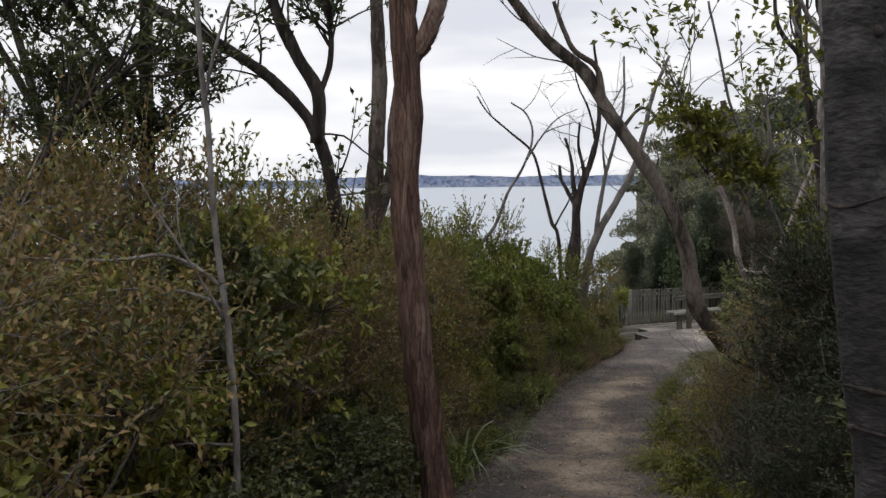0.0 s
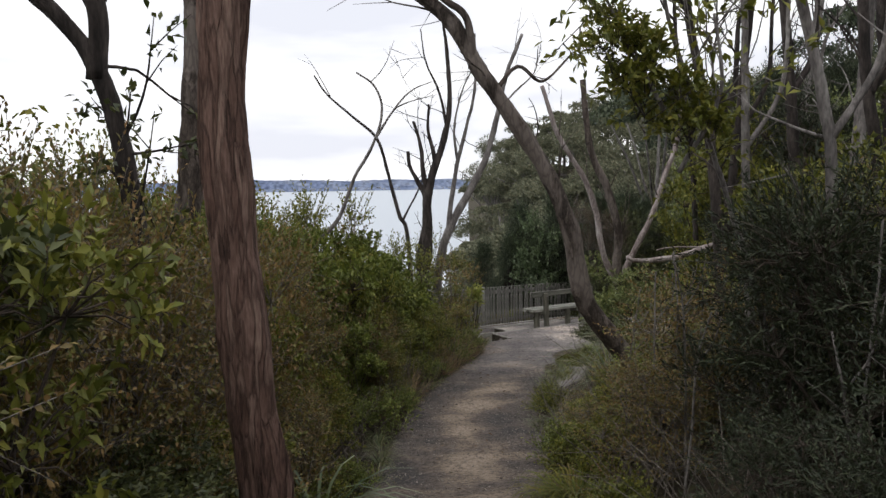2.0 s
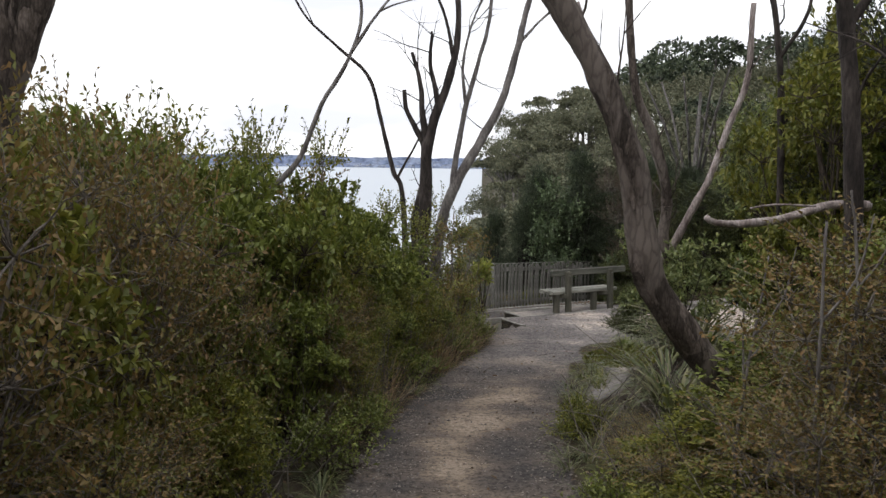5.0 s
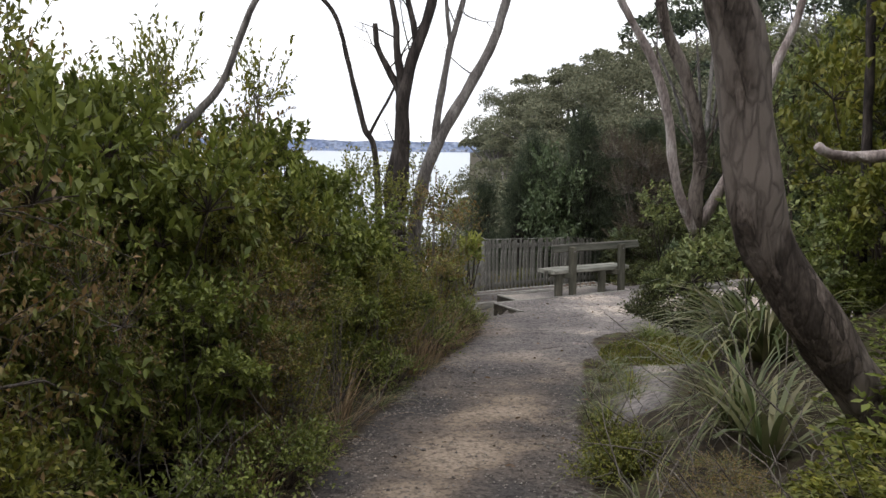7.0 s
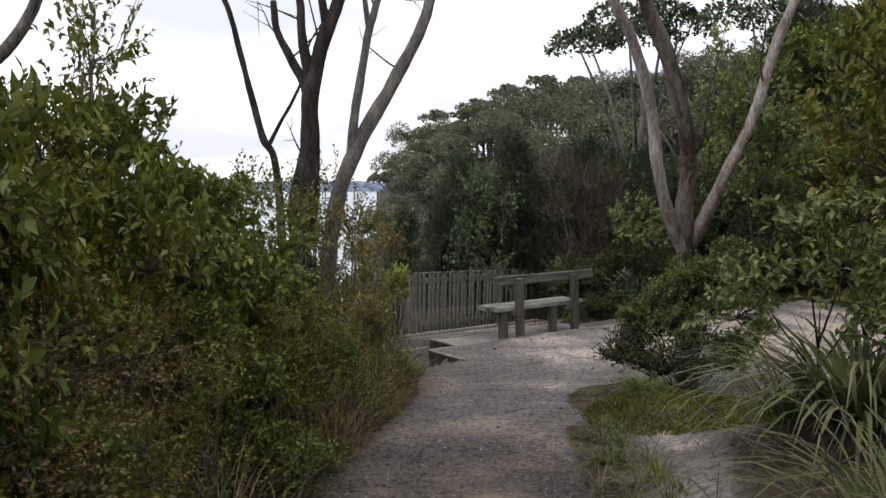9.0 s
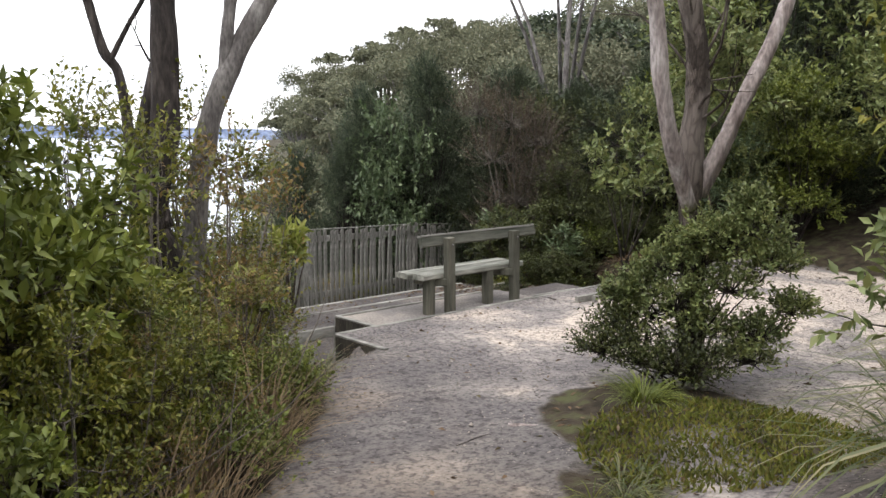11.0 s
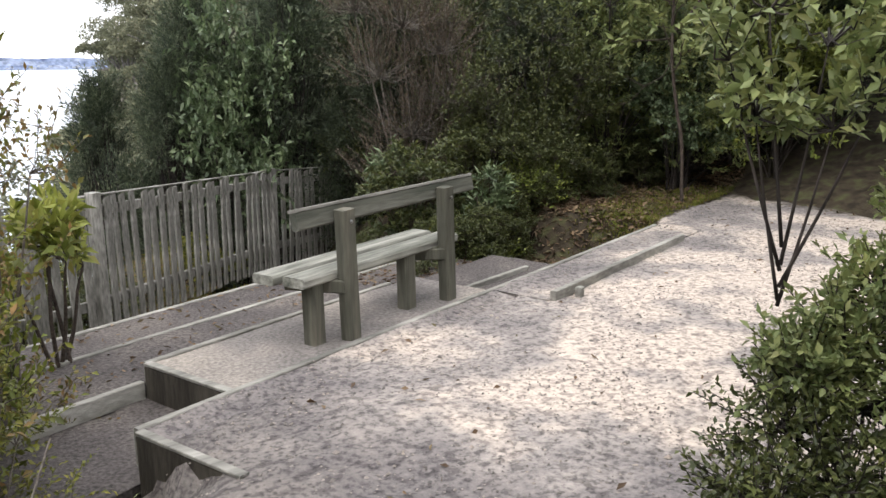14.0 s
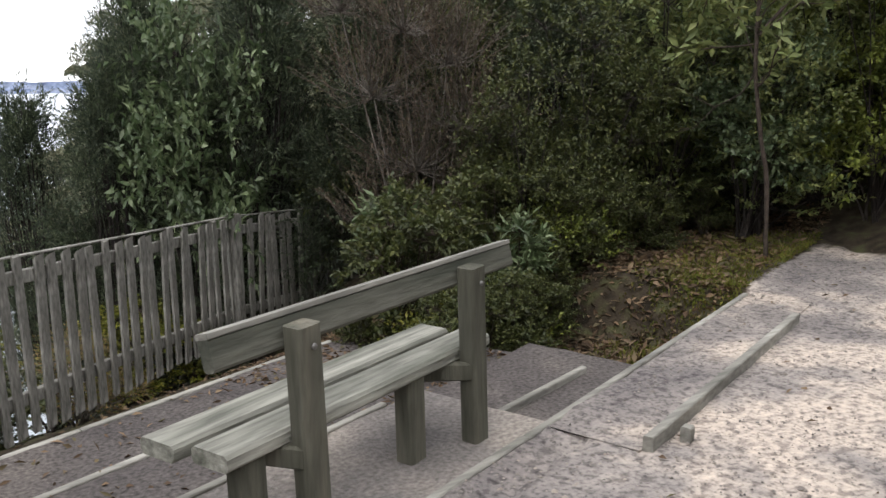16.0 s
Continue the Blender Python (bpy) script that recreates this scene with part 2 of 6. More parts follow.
STRAW = leafy("dry_straw", [(0.12, 0.085, 0.05), (0.2, 0.14, 0.085), (0.3, 0.22, 0.14), (0.16, 0.13, 0.06)], 0.7)
MOSS = leafy("moss", [(0.07, 0.09, 0.015), (0.12, 0.14, 0.02), (0.18, 0.18, 0.035), (0.13, 0.10, 0.03)], 0.8)


# ---- the lie of the land ----
YG = [-6, -0.4, 0.7, 1.8, 2.94, 4.2, 8.07, 9.36, 10.65, 14.8, 16, 17.2, 18.2, 22]
ZG = [0.9, 0.26, 0.08, -0.11, -0.24, -0.37, -1.17, -1.36, -1.55, -1.78, -1.87, -1.94, -1.98, -2.0]
YE = [-6, 4, 8, 10, 12.8, 15, 17, 18.8, 21]
XL = [-0.45, -0.1, 0.35, 0.85, 1.42, 2.1, 2.85, 3.7, 4.4]
XR = [1.6, 2.0, 2.5, 2.75, 3.25, 3.8, 4.4, 4.9, 5.4]
A0, AU, AV = np.array([4.39, 21.11]), np.array([0.931, 0.365]), np.array([-0.365, 0.931])
RA = [8, 11, 12.5, 17, 22, 33, 45, 60, 90, 130]
RR = [118, 116, 114, 105, 100, 88, 78, 68, 58, 50]
RZ = [-34, -10, 1.5, 3.5, 4.8, 6.3, 8.3, 9.5, 10.5, 9]


def uv(x, y):
    return (x - A0[0]) * AU[0] + (y - A0[1]) * AU[1], (x - A0[0]) * AV[0] + (y - A0[1]) * AV[1]


def at(u, v):
    q = A0 + u * AU + v * AV
    return float(q[0]), float(q[1])


def smooth(a, b, x):
    t = np.clip((x - a) / (b - a), 0, 1)
    return t * t * (3 - 2 * t)


def sand_strip(x, y):
    """A narrow sandy way from the clearing down past the tussocks."""
    return np.exp(-(((x - 4.45 - 0.5 * (y - 15)) / 0.36) ** 2)) * smooth(13.9, 14.6, y) * (1 - smooth(17.0, 17.8, y))


def gravelly(x, y):
    """1 where the walked ground is bare gravel."""
    u, v = uv(x, y)
    l, r = np.interp(y, YE, XL), np.interp(y, YE, XR)
    track = smooth(l - 0.15, l + 0.12, x) * (1 - smooth(r - 0.12, r + 0.15, x)) * (y < 22)
    deck = smooth(15.0, 15.7, y + 0.25 * np.sin(2.1 * x)) * smooth(0, 0.5, x - l) * (1 - smooth(12.0, 12.8, x)) * (v < 3.0)
    isle = np.exp(-(((x - 5.75) / 1.0) ** 2 + ((y - 17.6) / 1.15) ** 2) * 1.1)
    verge = smooth(0.05, 0.2, x - r) * (1 - smooth(0.6, 0.8, x - r)) * (1 - smooth(16.9, 17.4, y))
    deck = deck * (1 - verge) * (1 - smooth(0.35, 0.55, isle)) * (1 - smooth(4.4, 4.8, u) * smooth(0.0, 0.1, v))
    return np.maximum(np.maximum(track, deck), sand_strip(x, y))


def worn(x, y):
    """1 where feet have worn the deck down to pale sand."""
    u, v = uv(np.asarray(x, float), np.asarray(y, float))
    mid = -1.5 - 0.12 * np.clip(u - 3, 0, 6)
    fork = np.exp(-((((x - 7.3) - (y - 17.2)) / 1.0) ** 2)) * smooth(16.4, 17.4, y) * (1 - smooth(21, 22, y))
    return 0.85 * fork + np.exp(-(((v - mid) / (0.75 + 0.12 * np.clip(u, 0, 8))) ** 2)) * smooth(0.3, 2.0, u)


def trodden(x, y):
    """1 along the worn middle of the path."""
    mid = (np.interp(y, YE, XL) + np.interp(y, YE, XR)) / 2 + 0.12 * np.sin(y * 0.9)
    return np.exp(-(((x - mid) / 0.42) ** 2)) * (1 - smooth(14.5, 17.0, y))


def land(x, y):
    x, y = np.asarray(x, float), np.asarray(y, float)
    u, v = uv(x, y)
    base = np.interp(y, YG, ZG)
    l, r = np.interp(y, YE, XL), np.interp(y, YE, XR)
    dl = np.maximum(0, l - x - 0.5)
    z = base - 0.16 * dl - 0.022 * dl**2
    deck = smooth(14.8, 17.0, y)
    dr = np.maximum(0, x - r - 0.1) * (1 - deck) + np.maximum(0, x - 12.6) * deck
    z = z + 0.32 * np.minimum(dr, 12) + 0.12 * np.maximum(0, dr - 12)
    z = z + 0.12 * np.exp(-(((x - 5.75) / 1.0) ** 2 + ((y - 17.6) / 1.15) ** 2))
    # terraces are cut under the deck's edge, then the slope runs to the sea
    cut = smooth(-0.22, -0.08, v) * smooth(-0.1, 0.0, u) * (1 - smooth(6.0, 6.4, u))
    z = z - 0.5 * cut
    left = smooth(-0.85, -0.2, v) * (1 - smooth(-0.1, 0.0, u))
    z = z - 0.34 * left * smooth(-3.0, -0.2, u + 2.2)
    z = z - 0.22 * np.clip(v - 2.4, 0, 0.8) * (1 - smooth(5, 8, u)) - 0.42 * np.maximum(0, v - 3.4) * (1 - smooth(9, 12, u)) - 0.12 * np.maximum(0, v - 3.0) * smooth(9, 12, u)
    # the headland across the bay
    dx, dy = x - 2, y - 8
    d, az = np.hypot(dx, dy), np.degrees(np.arctan2(dx, dy))
    rr, rz = np.interp(az, RA, RR), np.interp(az, RA, RZ)
    t = np.clip((d - 22) / (rr - 22), 0, 1.6)
    foot = -10 + 6 * smooth(40, 90, az)
    far = foot + (rz - foot) * smooth(0.25, 1.0, t) - 25 * np.maximum(0, t - 1.05)
    hill = np.where((az > 8) & (az < 150), far, -36)
    hill = -36 + (hill + 36) * smooth(7.0, 11.0, az)
    k = smooth(22, 40, d)
    s = smooth(6.0, 13.0, az)
    k = smooth(24, 60, d) * (1 - s) + k * s
    z = z * (1 - k) + np.where(az > 8, hill, np.minimum(z, -36)) * k
    return np.maximum(z, -36)


def zat(x, y):
    return float(land(x, y))


# ---- mesh helpers ----
class Soup:
    """Collects vertices and faces of one mesh."""

    def __init__(self):
        self.v, self.f, self.n = [], [], 0

    def add(self, verts, faces):
        verts = np.asarray(verts, float).reshape(-1, 3)
        self.v.append(verts)
        self.f += [tuple(int(i) + self.n for i in f) for f in faces]
        self.n += len(verts)

    def tube(self, pts, radii, sides=6, rough=0.0, seed=0, cap=True):
        pts = np.asarray(pts, float)
        k = len(pts)
        radii = np.interp(np.linspace(0, 1, k), np.linspace(0, 1, len(radii)), radii)
        d = np.gradient(pts, axis=0)
        d /= np.linalg.norm(d, axis=1)[:, None] + 1e-9
        ref = np.array([1.0, 0, 0]) if abs(d[0][0]) < 0.8 else np.array([0, 1.0, 0])
        a = np.cross(d, ref)
        a /= np.linalg.norm(a, axis=1)[:, None] + 1e-9
        b = np.cross(d, a)
        th = np.arange(sides) * 2 * np.pi / sides
        rad = radii[:, None] * np.ones((1, sides))
        if rough:
            r = np.random.default_rng(seed)
            ridge = r.normal(0, 1, sides)
            for i in range(k):
                if i % 2 == 0:
                    ridge = 0.75 * ridge + 0.65 * r.normal(0, 1, sides)
                rad[i] *= 1 + rough * ridge + rough * 0.7 * math.sin(i * 0.7 + seed)
        v = pts[:, None] + rad[..., None] * (np.cos(th)[None, :, None] * a[:, None] + np.sin(th)[None, :, None] * b[:, None])
        f = [(i * sides + j, i * sides + (j + 1) % sides, (i + 1) * sides + (j + 1) % sides, (i + 1) * sides + j) for i in range(k - 1) for j in range(sides)]
        if cap:
            f += [tuple(range(sides - 1, -1, -1)), tuple((k - 1) * sides + j for j in range(sides))]
        self.add(v, f)

    def leaves(self, pos, axis, length, width, r, fold=0.18):
        """Folded leaves of two triangles each."""
        m = len(pos)
        axis = axis / (np.linalg.norm(axis, axis=1)[:, None] + 1e-9)
        s = np.cross(axis, r.normal(0, 1, (m, 3)) * 0.6 + np.array([0, 0, 1.0]))
        s /= np.linalg.norm(s, axis=1)[:, None] + 1e-9
        nn = np.cross(s, axis)
        length = np.asarray(length).reshape(-1, 1) * np.ones((m, 1))
        width = np.asarray(width).reshape(-1, 1) * np.ones((m, 1))
        tip = pos + axis * length - nn * length * 0.12
        mid = pos + axis * length * 0.45
        v = np.stack([pos, mid + s * width / 2 + nn * width * fold, tip, mid - s * width / 2 + nn * width * fold], 1)
        i = np.arange(m) * 4 + self.n
        self.v.append(v.reshape(-1, 3))
        self.f += [tuple(t) for t in np.stack([i, i + 1, i + 2], 1).tolist()] + [tuple(t) for t in np.stack([i, i + 2, i + 3], 1).tolist()]
        self.n += 4 * m

    def blades(self, root, lean, length, width, r, droop=1.0, segs=5):
        """Arching grass blades."""
        for p, d, L in zip(root, lean, length):
            d = np.asarray(d, float)
            side = np.array([-d[1], d[0], 0]) / (np.hypot(d[0], d[1]) + 1e-6)
            out = np.array([d[0], d[1], 0]) / (np.hypot(d[0], d[1]) + 1e-6)
            t = np.linspace(0, 1, segs + 1)
            ang = math.atan2(d[2], math.hypot(d[0], d[1])) - droop * 1.7 * t**1.6
            q = np.zeros((segs + 1, 3))
            q[0] = p
            for i in range(1, segs + 1):
                q[i] = q[i - 1] + (out * math.cos(ang[i]) + np.array([0, 0, math.sin(ang[i])])) * L / segs
            w = (width * (1 - t**2) * 0.5 + 0.0006)[:, None]
            v = np.concatenate([q - side * w, q + side * w])
            k = segs + 1
            self.add(v, [(i, i + 1, k + i + 1, k + i) for i in range(segs)])

    def mesh(self, name, material, flat=False):
        me = bpy.data.meshes.new(name)
        me.from_pydata(np.concatenate(self.v).tolist() if self.v else [], [], self.f)
        me.materials.append(material)
        if not flat:
            me.polygons.foreach_set("use_smooth", [True] * len(me.polygons))
        me.update()
        return me


def part(name, soup, material, parent=None, label="", flat=False):
    ob = new(name, soup if isinstance(soup, bpy.types.Mesh) else soup.mesh(name, material, flat))
    ob.parent = parent
    return tagged(ob, label)


def thing(name, label, category, group="", kind="", at_=(0, 0, 0)):
    ob = new(name)
    ob.location = at_
    ob.empty_display_size = 0.2
    return tagged(ob, label, category, group, kind)


def curve(ctrl, step=0.08):
    """A smooth line through control points."""
    c = np.asarray(ctrl, float)
    c = np.vstack([2 * c[0] - c[1], c, 2 * c[-1] - c[-2]])
    out = []
    for i in range(1, len(c) - 2):
        k = max(2, int(np.linalg.norm(c[i + 1] - c[i]) / step))
        t = np.linspace(0, 1, k, endpoint=False)[:, None]
        out.append(0.5 * (2 * c[i] + (c[i + 1] - c[i - 1]) * t + (2 * c[i - 1] - 5 * c[i] + 4 * c[i + 1] - c[i + 2]) * t**2 + (3 * c[i] - c[i - 1] - 3 * c[i + 1] + c[i + 2]) * t**3))
    out.append(c[-2][None])
    return np.vstack(out)


def box_soup(s, center, size, turn=0.0, bevel=0.006, lean=0.0, twist=0.0):
    """A board with chamfered long edges, along its local x; turn about z, lean about its length."""
    lx, ly, lz = (d / 2 for d in size)
    b = min(bevel, ly * 0.4, lz * 0.4)
    ring = [(-ly + b, -lz), (ly - b, -lz), (ly, -lz + b), (ly, lz - b), (ly - b, lz), (-ly + b, lz), (-ly, lz - b), (-ly, -lz + b)]
    v = []
    for e in (-1, 1):
        for y, z in ring:
            v.append((e * lx, y, z))
    v = np.array(v)
    m = Matrix.Translation(center) @ Euler((lean, twist, turn)).to_matrix().to_4x4()
    m = np.array(m)
    v = v @ m[:3, :3].T + m[:3, 3]
    f = [(j, 8 + j, 8 + (j + 1) % 8, (j + 1) % 8) for j in range(8)] + [tuple(range(8)), tuple(range(15, 7, -1))]
    s.add(v, f)


# ---- ground, sea, far shore ----
def axis_steps(lo, a, b, hi, fine, growth):
    mid = list(np.arange(a, b, fine))
    up, s = [b], fine
    while up[-1] < hi:
        s *= growth
        up.append(up[-1] + s)
    dn, s = [a - fine], fine
    while dn[-1] > lo:
        s *= growth
        dn.append(dn[-1] - s)
    return np.array(dn[::-1] + mid + up)


def ground_sheet():
    xs, ys = axis_steps(-4500, -1.2, 12.5, 4500, 0.11, 1.09), axis_steps(-4500, -1.5, 23.5, 4600, 0.11, 1.09)
    X, Y = np.meshgrid(xs, ys)
    Z = land(X, Y)
    g = gravelly(X, Y)
    r = np.random.default_rng(3)
    bumps = 0.02 * np.sin(X * 3.1 + np.sin(Y * 2.3)) * np.sin(Y * 2.7 + np.cos(X * 1.9)) + 0.008 * r.normal(0, 1, X.shape)
    Z = Z + np.where(np.hypot(X - 4, Y - 12) < 25, bumps * (1.3 - 0.9 * g), 0)
    ny, nx = X.shape
    v = np.stack([X, Y, Z], -1).reshape(-1, 3)
    i = (np.arange(ny - 1)[:, None] * nx + np.arange(nx - 1)).ravel()
    me = bpy.data.meshes.new("ground")
    me.from_pydata(v.tolist(), [], np.stack([i, i + 1, i + nx + 1, i + nx], 1).tolist())
    col = me.color_attributes.new("bare", "FLOAT_COLOR", "POINT")
    gv = g.ravel()
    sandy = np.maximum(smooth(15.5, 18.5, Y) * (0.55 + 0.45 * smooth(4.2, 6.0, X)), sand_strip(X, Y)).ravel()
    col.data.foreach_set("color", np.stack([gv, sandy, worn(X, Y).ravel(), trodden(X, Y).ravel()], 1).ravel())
    me.polygons.foreach_set("use_smooth", [True] * len(me.polygons))
    return me


def ground_material():
    m, n, l, p = nodes_of("ground")
    tc = n.new("ShaderNodeTexCoord")

    def noise(scale, detail=6):
        k = n.new("ShaderNodeTexNoise")
        k.inputs["Scale"].default_value, k.inputs["Detail"].default_value = scale, detail
        l.new(tc.outputs["Object"], k.inputs["Vector"])
        return k

    def ramp(src, stops):
        k = n.new("ShaderNodeValToRGB")
        while len(k.color_ramp.elements) < len(stops):
            k.color_ramp.elements.new(0.5)
        for e, (pos, c) in zip(k.color_ramp.elements, stops):
            e.position, e.color = pos, (*c, 1)
        l.new(src, k.inputs["Fac"])
        return k

    def mix(a, b, fac, mode="MIX"):
        k = n.new("ShaderNodeMix")
        k.data_type, k.blend_type = "RGBA", mode
        l.new(a, k.inputs["A"])
        l.new(b, k.inputs["B"])
        if isinstance(fac, float):
            k.inputs["Factor"].default_value = fac
        else:
            l.new(fac, k.inputs["Factor"])
        return k.outputs["Result"]

    bare = n.new("ShaderNodeAttribute")
    bare.attribute_name = "bare"
    tread = n.new("ShaderNodeMath")
    tread.operation, tread.inputs[1].default_value = "MULTIPLY_ADD", 0.2
    l.new(bare.outputs["Alpha"], tread.inputs[0])
    l.new(noise(1.3, 9).outputs["Fac"], tread.inputs[2])
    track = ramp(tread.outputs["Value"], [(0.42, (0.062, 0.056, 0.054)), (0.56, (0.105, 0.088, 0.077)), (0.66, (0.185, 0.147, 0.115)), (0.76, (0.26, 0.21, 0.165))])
    parts_of = n.new("ShaderNodeSeparateColor")
    l.new(bare.outputs["Color"], parts_of.inputs["Color"])
    feet = n.new("ShaderNodeMath")
    feet.operation, feet.inputs[1].default_value = "MULTIPLY_ADD", 0.21
    l.new(parts_of.outputs["Blue"], feet.inputs[0])
    l.new(noise(1.7, 9).outputs["Fac"], feet.inputs[2])
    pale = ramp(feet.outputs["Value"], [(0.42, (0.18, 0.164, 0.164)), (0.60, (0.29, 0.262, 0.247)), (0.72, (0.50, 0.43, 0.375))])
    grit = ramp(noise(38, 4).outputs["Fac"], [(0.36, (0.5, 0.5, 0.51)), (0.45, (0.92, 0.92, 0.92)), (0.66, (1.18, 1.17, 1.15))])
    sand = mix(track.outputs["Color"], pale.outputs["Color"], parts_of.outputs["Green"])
    flecks = ramp(noise(17, 7).outputs["Fac"], [(0.38, (0.5, 0.49, 0.5)), (0.47, (0.95, 0.95, 0.95)), (0.64, (1.15, 1.14, 1.12))])
    gravel = mix(mix(sand, grit.outputs["Color"], 0.85, "MULTIPLY"), flecks.outputs["Color"], 0.8, "MULTIPLY")
    soil = ramp(noise(6, 8).outputs["Fac"], [(0.35, (0.026, 0.021, 0.015)), (0.5, (0.05, 0.039, 0.027)), (0.68, (0.075, 0.078, 0.036))])
    edge = n.new("ShaderNodeMath")
    edge.operation = "ADD"
    wob = n.new("ShaderNodeMath")
    wob.operation, wob.inputs[1].default_value = "SUBTRACT", 0.5
    l.new(noise(5, 5).outputs["Fac"], wob.inputs[0])
    l.new(parts_of.outputs["Red"], edge.inputs[0])
    l.new(wob.outputs["Value"], edge.inputs[1])
    fac = ramp(edge.outputs["Value"], [(0.35, (0, 0, 0)), (0.65, (1, 1, 1))])
    l.new(mix(soil.outputs["Color"], gravel, fac.outputs["Color"]), p.inputs["Base Color"])
    bp = n.new("ShaderNodeBump")
    bp.inputs["Strength"].default_value, bp.inputs["Distance"].default_value = 0.8, 0.015
    l.new(noise(45, 4).outputs["Fac"], bp.inputs["Height"])
    l.new(bp.outputs["Normal"], p.inputs["Normal"])
    p.inputs["Roughness"].default_value, p.inputs["Specular IOR Level"].default_value = 0.95, 0.15
    return m


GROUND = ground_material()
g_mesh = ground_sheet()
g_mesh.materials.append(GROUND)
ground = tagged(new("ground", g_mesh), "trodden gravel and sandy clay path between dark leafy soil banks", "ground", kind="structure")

m_water, n, l, p = nodes_of("sea_water")
tc, nz, bp = n.new("ShaderNodeTexCoord"), n.new("ShaderNodeTexNoise"), n.new("ShaderNodeBump")
nz.inputs["Scale"].default_value, nz.inputs["Detail"].default_value = 0.4, 6
bp.inputs["Strength"].default_value, bp.inputs["Distance"].default_value = 0.25, 0.4
l.new(tc.outputs["Object"], nz.inputs["Vector"])
l.new(nz.outputs["Fac"], bp.inputs["Height"])
l.new(bp.outputs["Normal"], p.inputs["Normal"])
p.inputs["Base Color"].default_value = (0.40, 0.45, 0.5, 1)
p.inputs["Roughness"].default_value, p.inputs["IOR"].default_value = 0.3, 1.33
s = Soup()
s.add([(-4400, -1500, -30), (4400, -1500, -30), (4400, 4450, -30), (-4400, 4450, -30)], [(0, 1, 2, 3)])
tagged(part("water", s, m_water), "pale calm sea under a white sky", "sea", kind="structure")


def far_shore():
    s, r = Soup(), np.random.default_rng(5)
    xs = np.linspace(-4300, 4300, 300)
    for row, (y, h, amp) in enumerate([(4000, 15, 5), (4150, 33, 8), (4300, 49, 11)]):
        z = h + amp * (np.sin(xs / 410 + row) + 0.6 * np.sin(xs / 170 + 2 * row) + 0.35 * np.sin(xs / 60 + row)) * 0.7 + r.normal(0, 1.3, 300)
        v = np.concatenate([np.stack([xs, np.full(300, y), np.full(300, -31.0)], 1), np.stack([xs, np.full(300, y + 30), z - 30], 1), np.stack([xs, np.full(300, y + 90), np.full(300, -31.0)], 1)])
        s.add(v, [(i, i + 1, 301 + i, 300 + i) for i in range(299)] + [(300 + i, 301 + i, 601 + i, 600 + i) for i in range(299)])
    return s


# Blue haze over the far shore is put into the land's base colour.
HAZE = surface("distant_land_hazed", [(0.16, 0.20, 0.32), (0.22, 0.27, 0.39), (0.3, 0.34, 0.44)], 0.01, 1.0, 0.0, 0.05, spec=0.0)
tagged(part("backdrop", far_shore(), HAZE), "low hills and suburbs across the water, haze painted in blue", "distant shore", kind="structure")
s = Soup()
r = np.random.default_rng(11)
for i in range(240):
    x, y, w = r.uniform(-1800, 2600), 3985, r.uniform(5, 16)
    h = r.uniform(3, 9)
    z = -28 + r.uniform(0, 12)
    s.add([(x, y, z), (x + w, y, z), (x + w, y, z + h), (x, y, z + h), (x, y + 8, z), (x + w, y + 8, z), (x + w, y + 8, z + h), (x, y + 8, z + h)],
          [(0, 1, 2, 3), (1, 5, 6, 2), (4, 0, 3, 7), (3, 2, 6, 7)])
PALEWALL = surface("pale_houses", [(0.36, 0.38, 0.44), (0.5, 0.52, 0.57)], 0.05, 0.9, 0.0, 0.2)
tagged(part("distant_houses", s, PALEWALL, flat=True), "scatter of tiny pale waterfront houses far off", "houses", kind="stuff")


# ---- terraces with timber edging beside the bench ----
TURN = math.atan2(AU[1], AU[0])


def slab(name, u0, u1, v0, v1, z, label, depth=0.5, mat=GRAVEL):
    s = Soup()
    k = max(2, int((u1 - u0) / 0.12)), max(2, int((v1 - v0) / 0.12))
    r = np.random.default_rng(int(abs(u0 * 10 + v0 * 100)))
    U, V = np.meshgrid(np.linspace(u0, u1, k[0]), np.linspace(v0, v1, k[1]))
    P = A0 + U[..., None] * AU + V[..., None] * AV
    Z = z + r.normal(0, 0.004, U.shape) + 0.006 * np.sin(U * 4) * np.cos(V * 5)
    drop = 0.05 if name == "terrace_top" else 0.0
    Z[0] -= drop
    ny, nx = U.shape
    top = np.concatenate([P, Z[..., None]], -1).reshape(-1, 3)
    f = [(j * nx + i, j * nx + i + 1, (j + 1) * nx + i + 1, (j + 1) * nx + i) for j in range(ny - 1) for i in range(nx - 1)]
    s.add(top, f)
    c = [at(u0, v0), at(u1, v0), at(u1, v1), at(u0, v1)]
    s.add([(*q, z - 0.006 - drop * (k < 2)) for k, q in enumerate(c)] + [(*q, z - depth) for q in c], [(0, 4, 5, 1), (1, 5, 6, 2), (2, 6, 7, 3), (3, 7, 4, 0), (4, 7, 6, 5)])
    ob = part(name, s, mat)
    w = np.array([q.co[:2] for q in ob.data.vertices])
    col = ob.data.color_attributes.new("bare", "FLOAT_COLOR", "POINT")
    one = np.ones(len(w))
    col.data.foreach_set("color", np.stack([one * 1.3, one * 0.9, worn(w[:, 0], w[:, 1]), 0 * one], 1).ravel())
    return tagged(ob, label, "gravel terrace", kind="structure")


